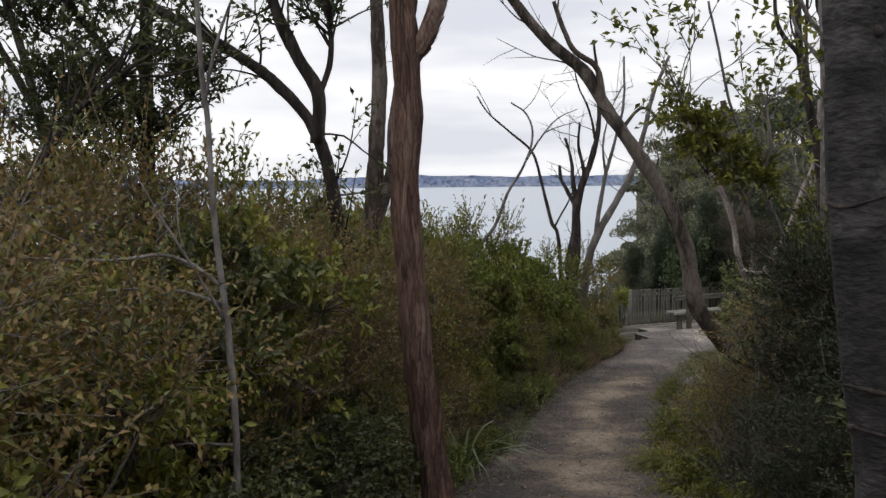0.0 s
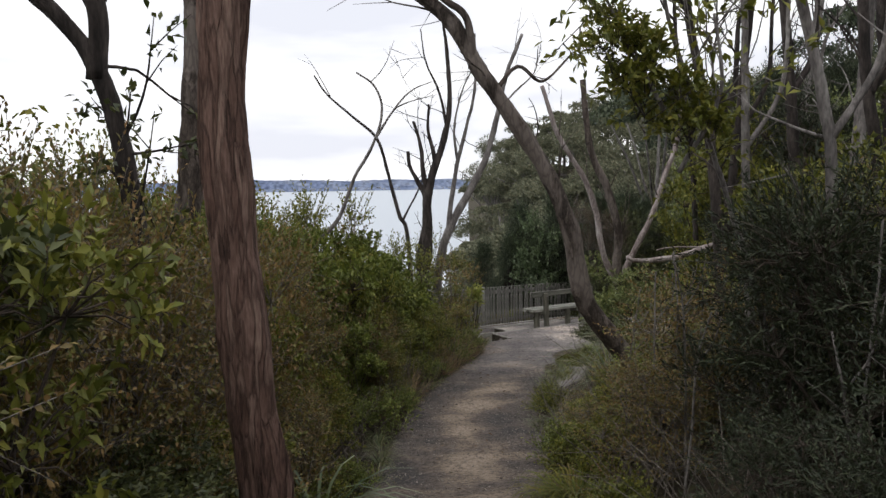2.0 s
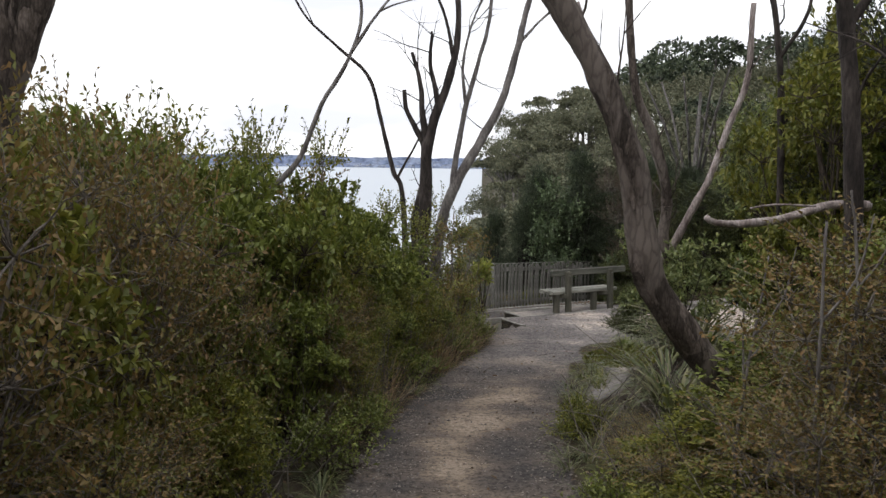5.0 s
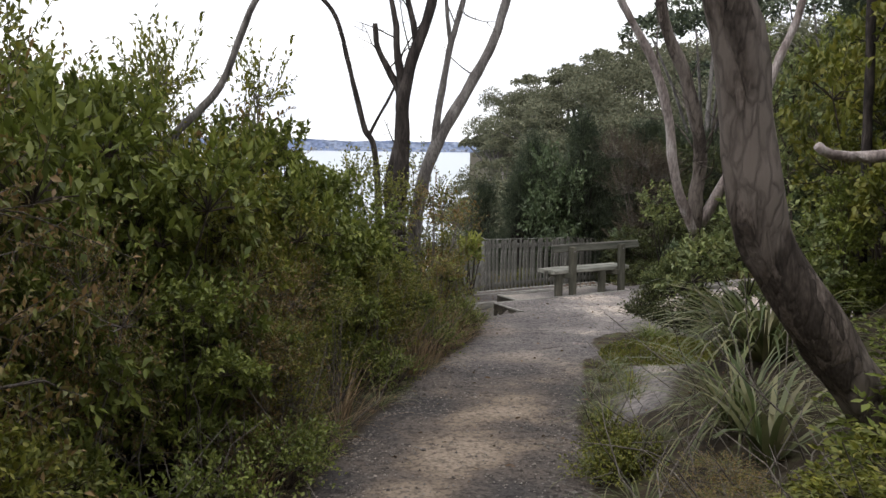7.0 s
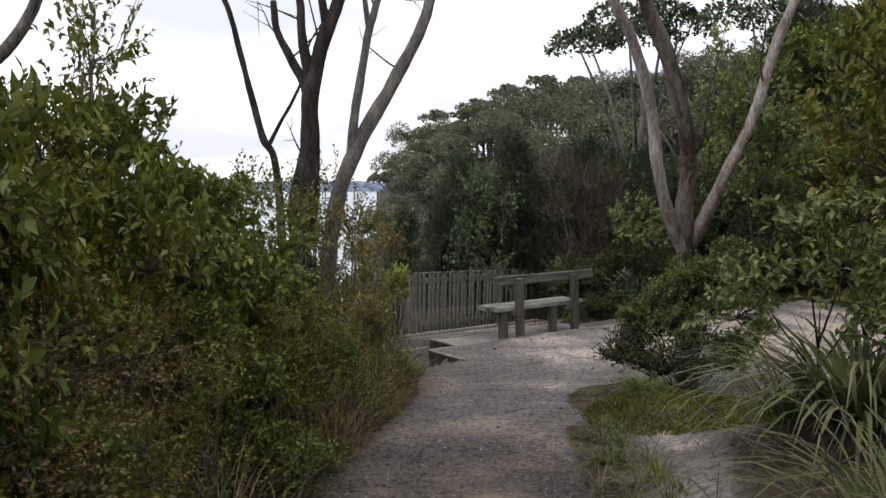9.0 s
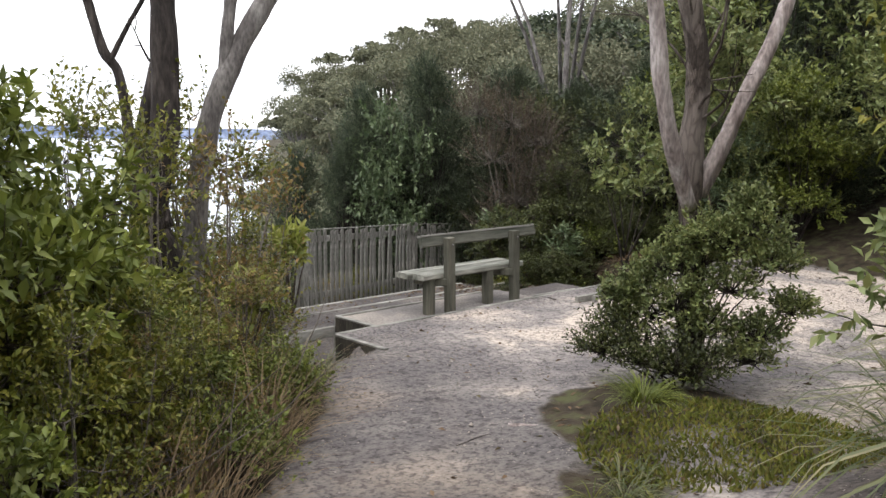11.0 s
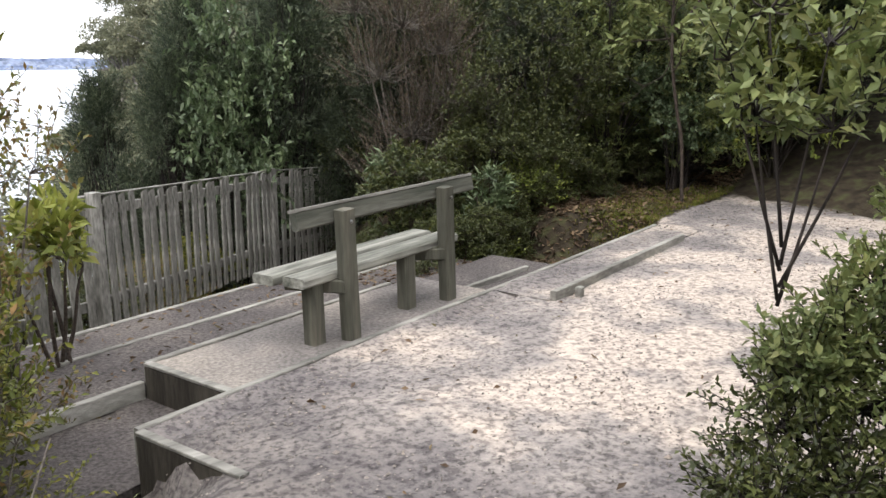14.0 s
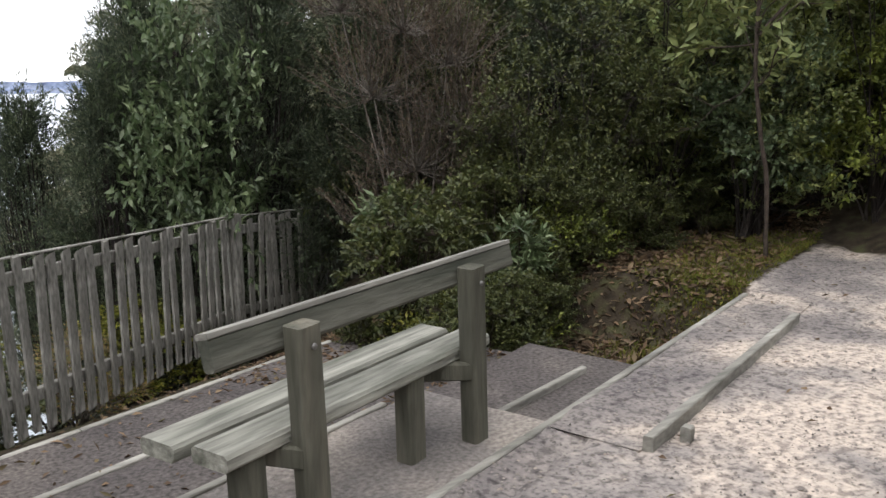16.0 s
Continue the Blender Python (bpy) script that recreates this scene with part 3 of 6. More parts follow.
def edging(u0, v0, u1, v1, ztop, height=0.16, thick=0.045, mat=None, label="grey weathered timber board edging a gravel step"):
    a, b = np.array(at(u0, v0)), np.array(at(u1, v1))
    L, turn = float(np.linalg.norm(b - a)), math.atan2(*(b - a)[::-1])
    s = Soup()
    k = max(1, round(L / 2.4))
    root = thing("timber_edging", label, "timber edging", "timber edgings of the steps", at_=(float((a + b)[0] / 2), float((a + b)[1] / 2), ztop - height))
    for i in range(k):
        s = Soup()
        c = (i + 0.5) / k * L - L / 2
        top = height if mat is None else height - 0.02
        box_soup(s, (c * math.cos(turn), c * math.sin(turn), top / 2 + 0.004 * math.sin(i * 2.3 + u0)), (L / k - 0.006, thick, top), turn, 0.006)
        part("board", s, mat or TIMBER, root, flat=True)
        # Boards given their own material get a paler strip on top.
        if mat:
            s = Soup()
            box_soup(s, (c * math.cos(turn), c * math.sin(turn), height - 0.0095 + 0.004 * math.sin(i * 2.3 + u0)), (L / k - 0.004, thick + 0.008, 0.019), turn, 0.004)
            part("cap", s, TIMBER, root, "thin paler strip along the board's top", flat=True)
    return root


slab("terrace_top", 0.02, 3.08, -0.34, -0.02, -1.995, "grey gravel along the edge of the lookout platform", mat=GROUND)
slab("terrace_edge", 3.08, 6.3, -0.49, -0.02, -1.996, "grey gravel strip between two edging boards", mat=GROUND)
slab("terrace_bench", 0.72, 3.3, 0.03, 0.93, -2.075, "trodden pale gravel landing under the bench", mat=SANDY)
slab("terrace_side", 3.3, 4.5, 0.03, 0.93, -2.12, "grey gravel landing past the bench")
slab("terrace_left", -1.6, 0.68, 0.03, 0.93, -2.29, "sunken gravel beside the bench landing", 0.4)
slab("terrace_middle", -1.8, 4.5, 0.97, 1.68, -2.2, "dark grey gravel terrace", 0.4)
slab("terrace_low", -2.0, 4.3, 1.72, 2.5, -2.31, "dark grey gravel terrace strewn with litter", 0.3)
edging(0.0, 0.0, 2.9, 0.0, -1.985, 0.2)
edging(2.9, 0.0, 6.2, 0.0, -1.99, 0.16)
edging(0.0, -0.78, 0.0, -0.03, -1.985, 0.34, mat=TIMBER_RISER)
edging(0.70, 0.05, 0.70, 0.93, -2.06, 0.26, mat=TIMBER_RISER)
edging(0.70, 0.95, 3.0, 0.95, -2.065, 0.16)
edging(-1.6, 0.95, 0.67, 0.95, -2.17, 0.12)
edging(-1.8, 1.70, 4.4, 1.70, -2.19, 0.14)
edging(-2.0, 2.52, 4.2, 2.52, -2.30, 0.14)
edging(3.1, -0.52, 5.6, -0.52, -1.93, 0.16, 0.05)
edging(3.3, 0.40, 4.2, 0.36, -2.08, 0.12, 0.04)
s = Soup()
q = at(3.32, -0.62)
box_soup(s, (q[0], q[1], -2.0), (0.05, 0.05, 0.14), TURN)
tagged(part("stake", s, TIMBER, flat=True), "short square timber stake holding the edging board", "stake")


# ---- bench ----
def bench():
    root = thing("bench", "weathered grey-green timber bench with a plank back rail, on gravel", "bench", at_=(*at(2.3, 0.1), -2.08))
    root.rotation_euler[2] = TURN + radians(2)

    def board(name, c, size, mat=TIMBER, parent=root, label="", lean=0.0, bev=0.012, twist=0.0, turn=0.0):
        s = Soup()
        box_soup(s, c, size, turn, bev, lean, twist)
        return part(name, s, mat, parent, label, flat=True)

    for i, (u, w) in enumerate([(-0.51, -0.72), (0.62, 0.27)]):
        s = Soup()
        box_soup(s, (u - 0.012, 0.17, 0.355), (1.04, 0.095, 0.115), 0, 0.012, 0, radians(88))
        post = part("back_post", s, TIMBER_DARK, root, "dark greenish square timber post", flat=True)
        s = Soup()
        s.tube([(u - 0.03, 0.108, 0.80), (u - 0.03, 0.114, 0.80)], [0.013, 0.013], 8)
        part("bolt", s, STEEL, post, "round steel bolt head")
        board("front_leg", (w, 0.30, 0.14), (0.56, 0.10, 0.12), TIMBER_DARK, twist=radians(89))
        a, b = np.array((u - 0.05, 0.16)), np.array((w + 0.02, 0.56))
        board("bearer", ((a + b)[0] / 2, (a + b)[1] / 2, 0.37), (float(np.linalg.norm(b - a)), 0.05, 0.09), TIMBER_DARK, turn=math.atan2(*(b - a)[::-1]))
    for i, y in enumerate((0.32, 0.54)):
        c = -0.01 - 0.05 * i
        b = board("seat_plank", (c, y, 0.44 + 0.002 * i), (1.72, 0.185, 0.066), TIMBER_SEAT, label="pale worn seat plank with a dark gap beside it", bev=0.026)
        for u in (-0.62, 0.5):
            s = Soup()
            s.tube([(u, y, 0.464), (u, y, 0.470)], [0.012, 0.010], 8)
            part("bolt", s, STEEL, b)
    # Light on the rail's top is painted: dark plank, added paler strip above.
    rail = board("back_rail", (0.075, 0.25, 0.84), (1.97, 0.056, 0.118), TIMBER_RAIL, label="long grey back rail plank, its lit top edge painted pale", lean=radians(-14), bev=0.014)
    board("rail_cap", (0.075, 0.266, 0.904), (1.974, 0.064, 0.022), TIMBER, rail, "added strip painting the rail's lit top face pale", lean=radians(-14), bev=0.003)
    return root


bench()


# ---- paling fence ----
def fence():
    root = thing("paling_fence", "weathered grey paling fence with gaps between the pales", "fence", at_=(5.0, 24.3, -2.4))
    r = np.random.default_rng(21)
    line = [(-1.6, 21.9), (2.6, 23.7), (4.84, 24.8), (7.35, 27.2), (9.2, 28.4)]
    P = np.array(line)
    seg = np.linalg.norm(np.diff(P, axis=0), axis=1)
    cum = np.concatenate([[0], np.cumsum(seg)])

    def pt(d):
        return np.array([np.interp(d, cum, P[:, 0]), np.interp(d, cum, P[:, 1])])

    def base(q):
        return -2.63 - 0.09 * max(0.0, q[0] - 4.84)

    pale = []
    for k in range(4):
        s = Soup()
        h = 1.2
        b = 0.012 * (k - 1)
        w, t = 0.033 + 0.003 * k, 0.011
        y = [-w, w, w, -w]
        z = [0, 0, h, h - 0.004 * k]
        s.add([(a, -t, c) for a, c in zip(y, z)] + [(a * 0.95, t, c - b) for a, c in zip(y, z)], [(0, 1, 2, 3), (5, 4, 7, 6), (1, 5, 6, 2), (4, 0, 3, 7), (3, 2, 6, 7)])
        pale.append(s.mesh("paling", PALING, flat=True))
    d = 0.06
    while d < cum[-1]:
        q = pt(d)
        t = pt(min(cum[-1], d + 0.1)) - pt(max(0, d - 0.1))
        turn = math.atan2(t[1], t[0])
        o = new("paling", pale[int(r.integers(4))])
        o.parent = root
        off = np.array([math.sin(turn), -math.cos(turn)]) * 0.04
        o.location = (q[0] + off[0] - 5.0, q[1] + off[1] - 24.3, base(q) + 2.4 + r.normal(0, 0.008) + 0.03)
        o.rotation_euler = (r.normal(0, 0.012), r.normal(0, 0.022), turn + r.normal(0, 0.05))
        d += 0.144 + r.normal(0, 0.008)
    for z, nm, hi in ((0.28, "lower_rail", 0.09), (1.10, "upper_rail", 0.09), (1.238, "cap_rail", 0.012)):
        for i in range(len(P) - 1):
            c = (P[i] + P[i + 1]) / 2
            t = P[i + 1] - P[i]
            s = Soup()
            box_soup(s, (c[0] - 5.0, c[1] - 24.3, (base(P[i]) + base(P[i + 1])) / 2 + 2.4 + z), (float(np.linalg.norm(t)) + 0.02, 0.045, hi), math.atan2(t[1], t[0]), 0.006, 0, math.atan2(base(P[i]) - base(P[i + 1]), float(np.linalg.norm(t))))
            part(nm, s, PALING, root, flat=True)
    for d in list(np.arange(0.3, cum[2], 2.05)) + [cum[2] + 0.05, cum[3], cum[4] - 0.05]:
        q = pt(d)
        s = Soup()
        box_soup(s, (q[0] - 5.0 + 0.03, q[1] - 24.3 - 0.05, base(q) + 2.4 + 0.56), (1.42, 0.10, 0.10), 0.6, 0.01, 0, radians(90))
        part("fence_post", s, PALING, root, "square grey timber fence post", flat=True)


fence()


# ---- trees ----
def bare_tree(name, label, limbs, material, at_, twigs=0, leaves=None, sides=12, seed=1, group="", rough=0.06, limb_mat=None):
    """limbs: (control points, (first radius, last radius)); the first is the trunk. Points are in the world."""
    root = thing(name, label, "tree", group, at_=at_)
    r = np.random.default_rng(seed)
    o = np.array(at_)
    ends = []
    for i, (pts, rad) in enumerate(limbs):
        c = curve(np.array(pts) - o, 0.07)
        c = c + np.cumsum(r.normal(0, 0.0022, c.shape), axis=0)
        s = Soup()
        s.tube(c, rad, sides if rad[0] > 0.04 else 7, rough, seed + i)
        part("trunk" if i == 0 else "limb", s, material if i == 0 else (limb_mat or material), root)
        ends.append((c, rad))
    if twigs:
        s, lv = Soup(), Soup()
        tips = []
        for k in range(twigs):
            c, rad = ends[int(r.integers(len(ends)))]
            i = int(r.uniform(0.35, 0.98) * (len(c) - 1))
            d = c[min(i + 1, len(c) - 1)] - c[i - 1]
            d = d / (np.linalg.norm(d) + 1e-9) * 0.7 + r.normal(0, 0.6, 3) + np.array([0, 0, 0.35])
            d /= np.linalg.norm(d)
            L = r.uniform(0.4, 1.3)
            p = [c[i]]
            for j in range(4):
                d = d + r.normal(0, 0.22, 3) + np.array([0, 0, 0.06])
                d /= np.linalg.norm(d)
                p.append(p[-1] + d * L / 4)
            s.tube(curve(p, 0.12), [min(0.014, rad[1] * 0.7), 0.003], 5, 0)
            tips.append((np.array(p[-1]), d))
            for j in (2, 3):
                e = d + r.normal(0, 0.7, 3)
                e /= np.linalg.norm(e)
                s.tube([p[j], p[j] + e * L * 0.2, p[j] + e * L * 0.4 + r.normal(0, 0.03, 3)], [0.006, 0.002], 4, 0)
                tips.append((p[j] + e * L * 0.4, e))
        tagged(part("branchwork", s, material, root), kind="stuff")
        if leaves:
            mat, per, ll, lw = leaves
            for p, d in tips:
                m = per
                pos = p + r.normal(0, 0.035, (m, 3)) - d * r.uniform(0, 0.3, (m, 1))
                lv.leaves(pos, d + r.normal(0, 0.8, (m, 3)), ll * r.uniform(0.7, 1.2, m), lw * r.uniform(0.7, 1.2, m), r)
            part("foliage", lv, mat, root)
    return root


def bark_flakes(root, count=620):
    """Loose curling strips of bark along the trunk."""
    r = np.random.default_rng(4)
    s = Soup()
    v = np.array([q.co[:] for q in root.children[0].data.vertices])
    c = v.reshape(-1, 26, 3)
    mid = c.mean(1)
    for _ in range(count):
        i, j = int(r.integers(2, len(c) - 6)), int(r.integers(26))
        L, w = int(r.integers(1, 5)), r.uniform(0.006, 0.02)
        a, b = c[i, j], c[i + L, j]
        o = (a - mid[i]) / np.linalg.norm(a - mid[i])
        t = np.cross(o, [0, 0, 1.0])
        m = (a + b) / 2
        lift = r.uniform(0.004, 0.02)
        s.add([a - t * w + o * 0.002, a + t * w + o * 0.002, m + t * w + o * lift * 0.6, b + t * w * 0.6 + o * lift, b - t * w * 0.4 + o * lift, m - t * w + o * lift * 0.4], [(0, 1, 2, 5), (5, 2, 3, 4)])
    tagged(part("loose_bark", s, BARK_FLAKE, root), kind="stuff")


bare_tree("eucalyptus_tree", "red-brown tree trunk with ragged peeling bark at the path's edge",
          [([(0.235, 5.35, -0.85), (0.175, 5.35, -0.2), (0.09, 5.35, 0.6), (0.035, 5.35, 1.3), (0.005, 5.35, 1.9), (0.02, 5.35, 2.5), (-0.02, 5.35, 3.2), (-0.12, 5.35, 4.2), (-0.1, 5.4, 5.4)], (0.105, 0.072)),
           ([(0.02, 5.35, 2.65), (0.16, 5.35, 2.9), (0.28, 5.35, 3.3), (0.4, 5.35, 4.3)], (0.05, 0.025))],
          BARK_RED, (0.2, 5.3, -0.7), 0, None, 26, 3, rough=0.09)
bark_flakes(bpy.data.objects["eucalyptus_tree"])
bare_tree("forked_tree", "dark brown trunk forking low into two upright limbs",
          [([(-1.15, 11.2, -2.2), (-1.08, 11.2, 0.1), (-1.0, 11.2, 1.1), (-0.96, 11.2, 1.6), (-0.92, 11.2, 2.1), (-0.85, 11.2, 3.2), (-0.9, 11.2, 4.8)], (0.17, 0.08)),
           ([(-0.98, 11.2, 1.3), (-0.82, 11.2, 1.7), (-0.68, 11.2, 2.1), (-0.66, 11.2, 2.6), (-0.5, 11.2, 3.6), (-0.3, 11.2, 4.8)], (0.10, 0.06))],
          BARK_PEEL, (-1.15, 11.2, -1.9), 6, None, 16, 5)
bare_tree("leafy_tree", "dark slender tree with two arching limbs and sparse leaves",
          [([(-0.75, 8.0, -1.5), (-0.85, 8.0, 0.6), (-0.95, 8.0, 1.7), (-1.12, 8.0, 2.4), (-1.45, 8.0, 2.85), (-2.0, 8.0, 3.25), (-2.8, 8.0, 3.7)], (0.11, 0.04)),
           ([(-1.1, 8.0, 2.3), (-1.08, 8.0, 2.8), (-1.3, 8.0, 3.2), (-1.55, 8.1, 3.9), (-1.6, 8.1, 4.8)], (0.075, 0.04)),
           ([(-1.1, 8.0, 2.7), (-0.95, 8.0, 3.2), (-1.05, 8.0, 4.0)], (0.035, 0.02))],
          BARK_DARK, (-0.75, 8.0, -1.4), 60, (LEAF_DARK, 9, 0.085, 0.042), 12, 8)
bare_tree("leaning_tree", "dark bare tree leaning far out over the path with peeling bark",
          [([(4.75, 11.6, -1.5), (4.35, 11.5, -0.95), (4.1, 11.5, -0.65), (3.78, 11.5, -0.26), (3.52, 11.5, 0.12), (3.42, 11.5, 0.5), (3.32, 11.5, 1.0), (3.05, 11.5, 1.65), (2.65, 11.5, 2.3), (2.25, 11.5, 2.85), (1.9, 11.5, 3.4), (1.3, 11.5, 3.95), (0.7, 11.5, 4.7)], (0.13, 0.065)),
           ([(2.2, 11.5, 2.85), (2.1, 11.4, 3.4), (1.75, 11.4, 3.7), (1.5, 11.3, 4.3)], (0.05, 0.025)),
           ([(2.45, 11.5, 2.6), (2.75, 11.6, 2.9), (3.1, 11.8, 2.75), (3.5, 11.9, 3.1)], (0.03, 0.012))],
          BARK_PEEL, (4.75, 11.6, -1.4), 10, None, 18, 12, rough=0.08)
bare_tree("dead_tree", "bare dead tree with dark twisted upright branches beside the path",
          [([(3.0, 21.0, -2.6), (2.85, 21.0, -1.2), (2.74, 21.0, -0.8), (2.88, 21.0, 0.0), (2.9, 21.0, 1.1), (3.05, 21.0, 1.8), (3.3, 21.0, 2.5), (3.45, 21.0, 3.3), (3.4, 21.0, 4.4), (3.3, 21.0, 5.2)], (0.17, 0.03)),
           ([(2.8, 21.0, -0.9), (2.72, 21.1, -0.2), (2.84, 21.1, 0.5), (2.86, 21.1, 1.2), (2.66, 21.05, 1.6), (2.5, 21.0, 1.9), (2.45, 21.0, 2.25)], (0.11, 0.035)),
           ([(2.9, 21.0, 1.2), (2.8, 21.0, 1.9), (2.76, 21.0, 2.4), (2.6, 21.0, 2.95)], (0.07, 0.03)),
           ([(3.1, 21.0, 1.9), (3.05, 21.0, 2.3), (2.95, 21.0, 2.75), (2.98, 21.0, 3.35)], (0.06, 0.02)),
           ([(3.35, 21.0, 2.9), (3.2, 21.0, 3.6), (2.9, 21.0, 4.3), (2.8, 21.0, 5.0)], (0.035, 0.012))],
          BARK_DARK, (3.0, 21.0, -2.4), 14, None, 14, 14)
bare_tree("pale_dead_tree", "bare grey dead tree with long curving branches",
          [([(3.0, 21.3, -2.6), (3.08, 21.3, -1.2), (3.22, 21.3, -0.1), (3.5, 21.3, 0.65), (3.9, 21.3, 1.35), (4.3, 21.3, 2.1), (4.6, 21.3, 3.1), (4.8, 21.3, 4.0), (5.2, 21.3, 5.0)], (0.13, 0.04)),
           ([(3.4, 21.3, 0.35), (3.5, 21.3, 1.1), (3.65, 21.3, 2.0), (3.9, 21.3, 2.9), (4.1, 21.3, 3.8), (4.1, 21.3, 5.0)], (0.06, 0.025)),
           ([(3.66, 21.3, 2.0), (3.58, 21.3, 2.8), (3.75, 21.3, 3.6), (4.1, 21.3, 4.3)], (0.035, 0.012)),
           ([(4.65, 21.3, 3.2), (5.0, 21.3, 3.6), (5.5, 21.3, 4.1), (5.6, 21.3, 4.7)], (0.03, 0.01))],
          BARK_GREY, (3.0, 21.3, -2.5), 18, None, 12, 16)
bare_tree("dead_sapling", "thin leafless sapling with curling forked tips",
          [([(-0.4, 16.0, -2.3), (0.0, 16.0, 0.0), (0.3, 16.0, 0.5), (0.75, 16.0, 1.0), (1.02, 16.0, 1.65), (1.38, 16.0, 2.25), (1.52, 16.0, 2.8), (1.38, 16.0, 3.2), (1.1, 16.0, 3.42)], (0.06, 0.014)),
           ([(1.38, 16.0, 2.3), (1.72, 16.0, 2.8), (2.0, 16.0, 3.1), (2.35, 16.0, 3.25)], (0.025, 0.008)),
           ([(1.72, 16.0, 2.8), (1.95, 16.0, 2.9), (2.35, 16.0, 3.0)], (0.014, 0.006))],
          BARK_GREY, (-0.4, 16.0, -2.2), 3, None, 10, 18)
bare_tree("dead_sapling", "thin dark leafless stem bending over above the bushes",
          [([(2.7, 22.5, -2.6), (2.6, 22.5, 0.2), (2.4, 22.5, 0.8), (2.15, 22.5, 1.8), (1.9, 22.5, 2.65), (1.3, 22.5, 3.2), (0.75, 22.5, 3.7), (0.45, 22.5, 4.15)], (0.075, 0.02)),
           ([(2.45, 22.5, 0.6), (2.9, 22.4, 1.5), (3.0, 22.4, 2.0), (3.3, 22.3, 2.5)], (0.03, 0.01))],
          BARK_DARK, (2.7, 22.5, -2.5), 2, None, 10, 19)
bare_tree("gum_tree", "pale and dark barked tree splitting into three limbs behind a shrub",
          [([(6.62, 18.6, -2.1), (6.6, 18.6, -1.2), (6.54, 18.6, -0.5), (6.53, 18.6, -0.1), (6.57, 18.6, 0.4), (6.42, 18.6, 1.0), (6.25, 18.6, 1.5), (5.95, 18.6, 2.2), (5.8, 18.7, 3.6)], (0.095, 0.06)),
           ([(6.5, 18.55, -0.6), (6.34, 18.5, -0.3), (6.2, 18.45, -0.02), (6.12, 18.45, 0.3), (6.02, 18.45, 0.9), (5.75, 18.4, 1.6), (5.2, 18.3, 2.4), (4.8, 18.2, 3.4)], (0.062, 0.04)),
           ([(6.6, 18.6, -0.5), (6.78, 18.55, -0.1), (7.0, 18.55, 0.3), (7.25, 18.55, 0.8), (7.5, 18.55, 1.5), (7.8, 18.5, 2.4), (7.85, 18.5, 3.6)], (0.065, 0.04))],
          BARK_PEEL, (6.62, 18.6, -1.95), 16, None, 18, 22, rough=0.08, limb_mat=BARK_PALE)
bare_tree("smooth_tree", "thick smooth grey trunk with ringed bark close to the path",
          [([(1.95, 2.55, -0.2), (1.9, 2.5, 0.6), (1.82, 2.5, 1.3), (1.75, 2.5, 2.0), (1.7, 2.5, 2.8), (1.66, 2.5, 4.2)], (0.105, 0.085))],
          BARK_RING, (1.95, 2.55, -0.1), 0, None, 28, 24, rough=0.035)


def bark_rings(root, heights):
    """Raised rings, branch scars and a short snag on a smooth trunk."""
    r = np.random.default_rng(12)
    v = np.array([q.co[:] for q in root.children[0].data.vertices]).reshape(-1, 28, 3)
    mid = v.mean(1)
    for h in heights:
        i = int(np.argmin(abs(mid[:, 2] - h)))
        a0, n = int(r.integers(28)), int(r.integers(12, 24))
        ring = [v[i, (a0 + j) % 28] * 1.0 + np.array([0, 0, 0.012 * math.sin(j * 0.5 + h * 9)]) for j in range(n)]
        s = Soup()
        s.tube(curve(ring, 0.02), [0.002, 0.006, 0.009, 0.006, 0.002], 6, 0.2, int(h * 100))
        part("bark_ring", s, BARK_DARK, root)
    for h, j, size in [(0.95, 17, 0.022), (1.62, 19, 0.03), (2.15, 21, 0.02), (2.5, 16, 0.026)]:
        i = int(np.argmin(abs(mid[:, 2] - h)))
        o = v[i, j] - mid[i]
        o /= np.linalg.norm(o)
        s = Soup()
        q = v[i, j] - o * 0.01
        s.tube([q, q + o * 0.012, q + o * 0.018 + np.array([0, 0, 0.002])], [size, size * 0.8, size * 0.45], 9, 0.12, j)
        part("knot", s, BARK_DARK, root)
    q = v[int(np.argmin(abs(mid[:, 2] - 2.2))), 8]
    s = Soup()
    s.tube(curve([q * 0.98, q + np.array([0.1, 0.02, 0.08]), q + np.array([0.16, 0.0, 0.2])], 0.04), [0.02, 0.01], 7, 0.08)
    part("snag", s, BARK_RING, root)


bark_rings(bpy.data.objects["smooth_tree"], [0.62, 0.86, 1.18, 1.36, 1.5, 1.86, 1.95, 2.28, 2.62])
bare_tree("sapling", "slender pale grey sapling with thin side branches",
          [([(-0.58, 3.3, -0.5), (-0.6, 3.3, 0.6), (-0.62, 3.3, 1.2), (-0.66, 3.3, 1.6), (-0.69, 3.3, 2.1), (-0.72, 3.3, 2.5), (-0.74, 3.3, 3.4)], (0.019, 0.010)),
           ([(-0.62, 3.3, 1.45), (-0.85, 3.3, 1.6), (-1.2, 3.25, 1.58), (-1.6, 3.2, 1.62)], (0.01, 0.004)),
           ([(-0.62, 3.3, 1.38), (-0.9, 3.3, 1.45), (-1.4, 3.3, 1.42)], (0.009, 0.003)),
           ([(-0.6, 3.3, 0.75), (-0.9, 3.3, 0.74), (-1.15, 3.3, 0.65)], (0.008, 0.003)),
           ([(-0.7, 3.3, 2.25), (-0.6, 3.3, 2.6), (-0.42, 3.3, 3.0)], (0.009, 0.003)),
           ([(-0.62, 3.3, 1.3), (-0.85, 3.2, 1.75), (-0.98, 3.2, 2.0)], (0.008, 0.003))],
          BARK_GREY, (-0.58, 3.3, -0.45), 8, None, 9, 26, rough=0.03)
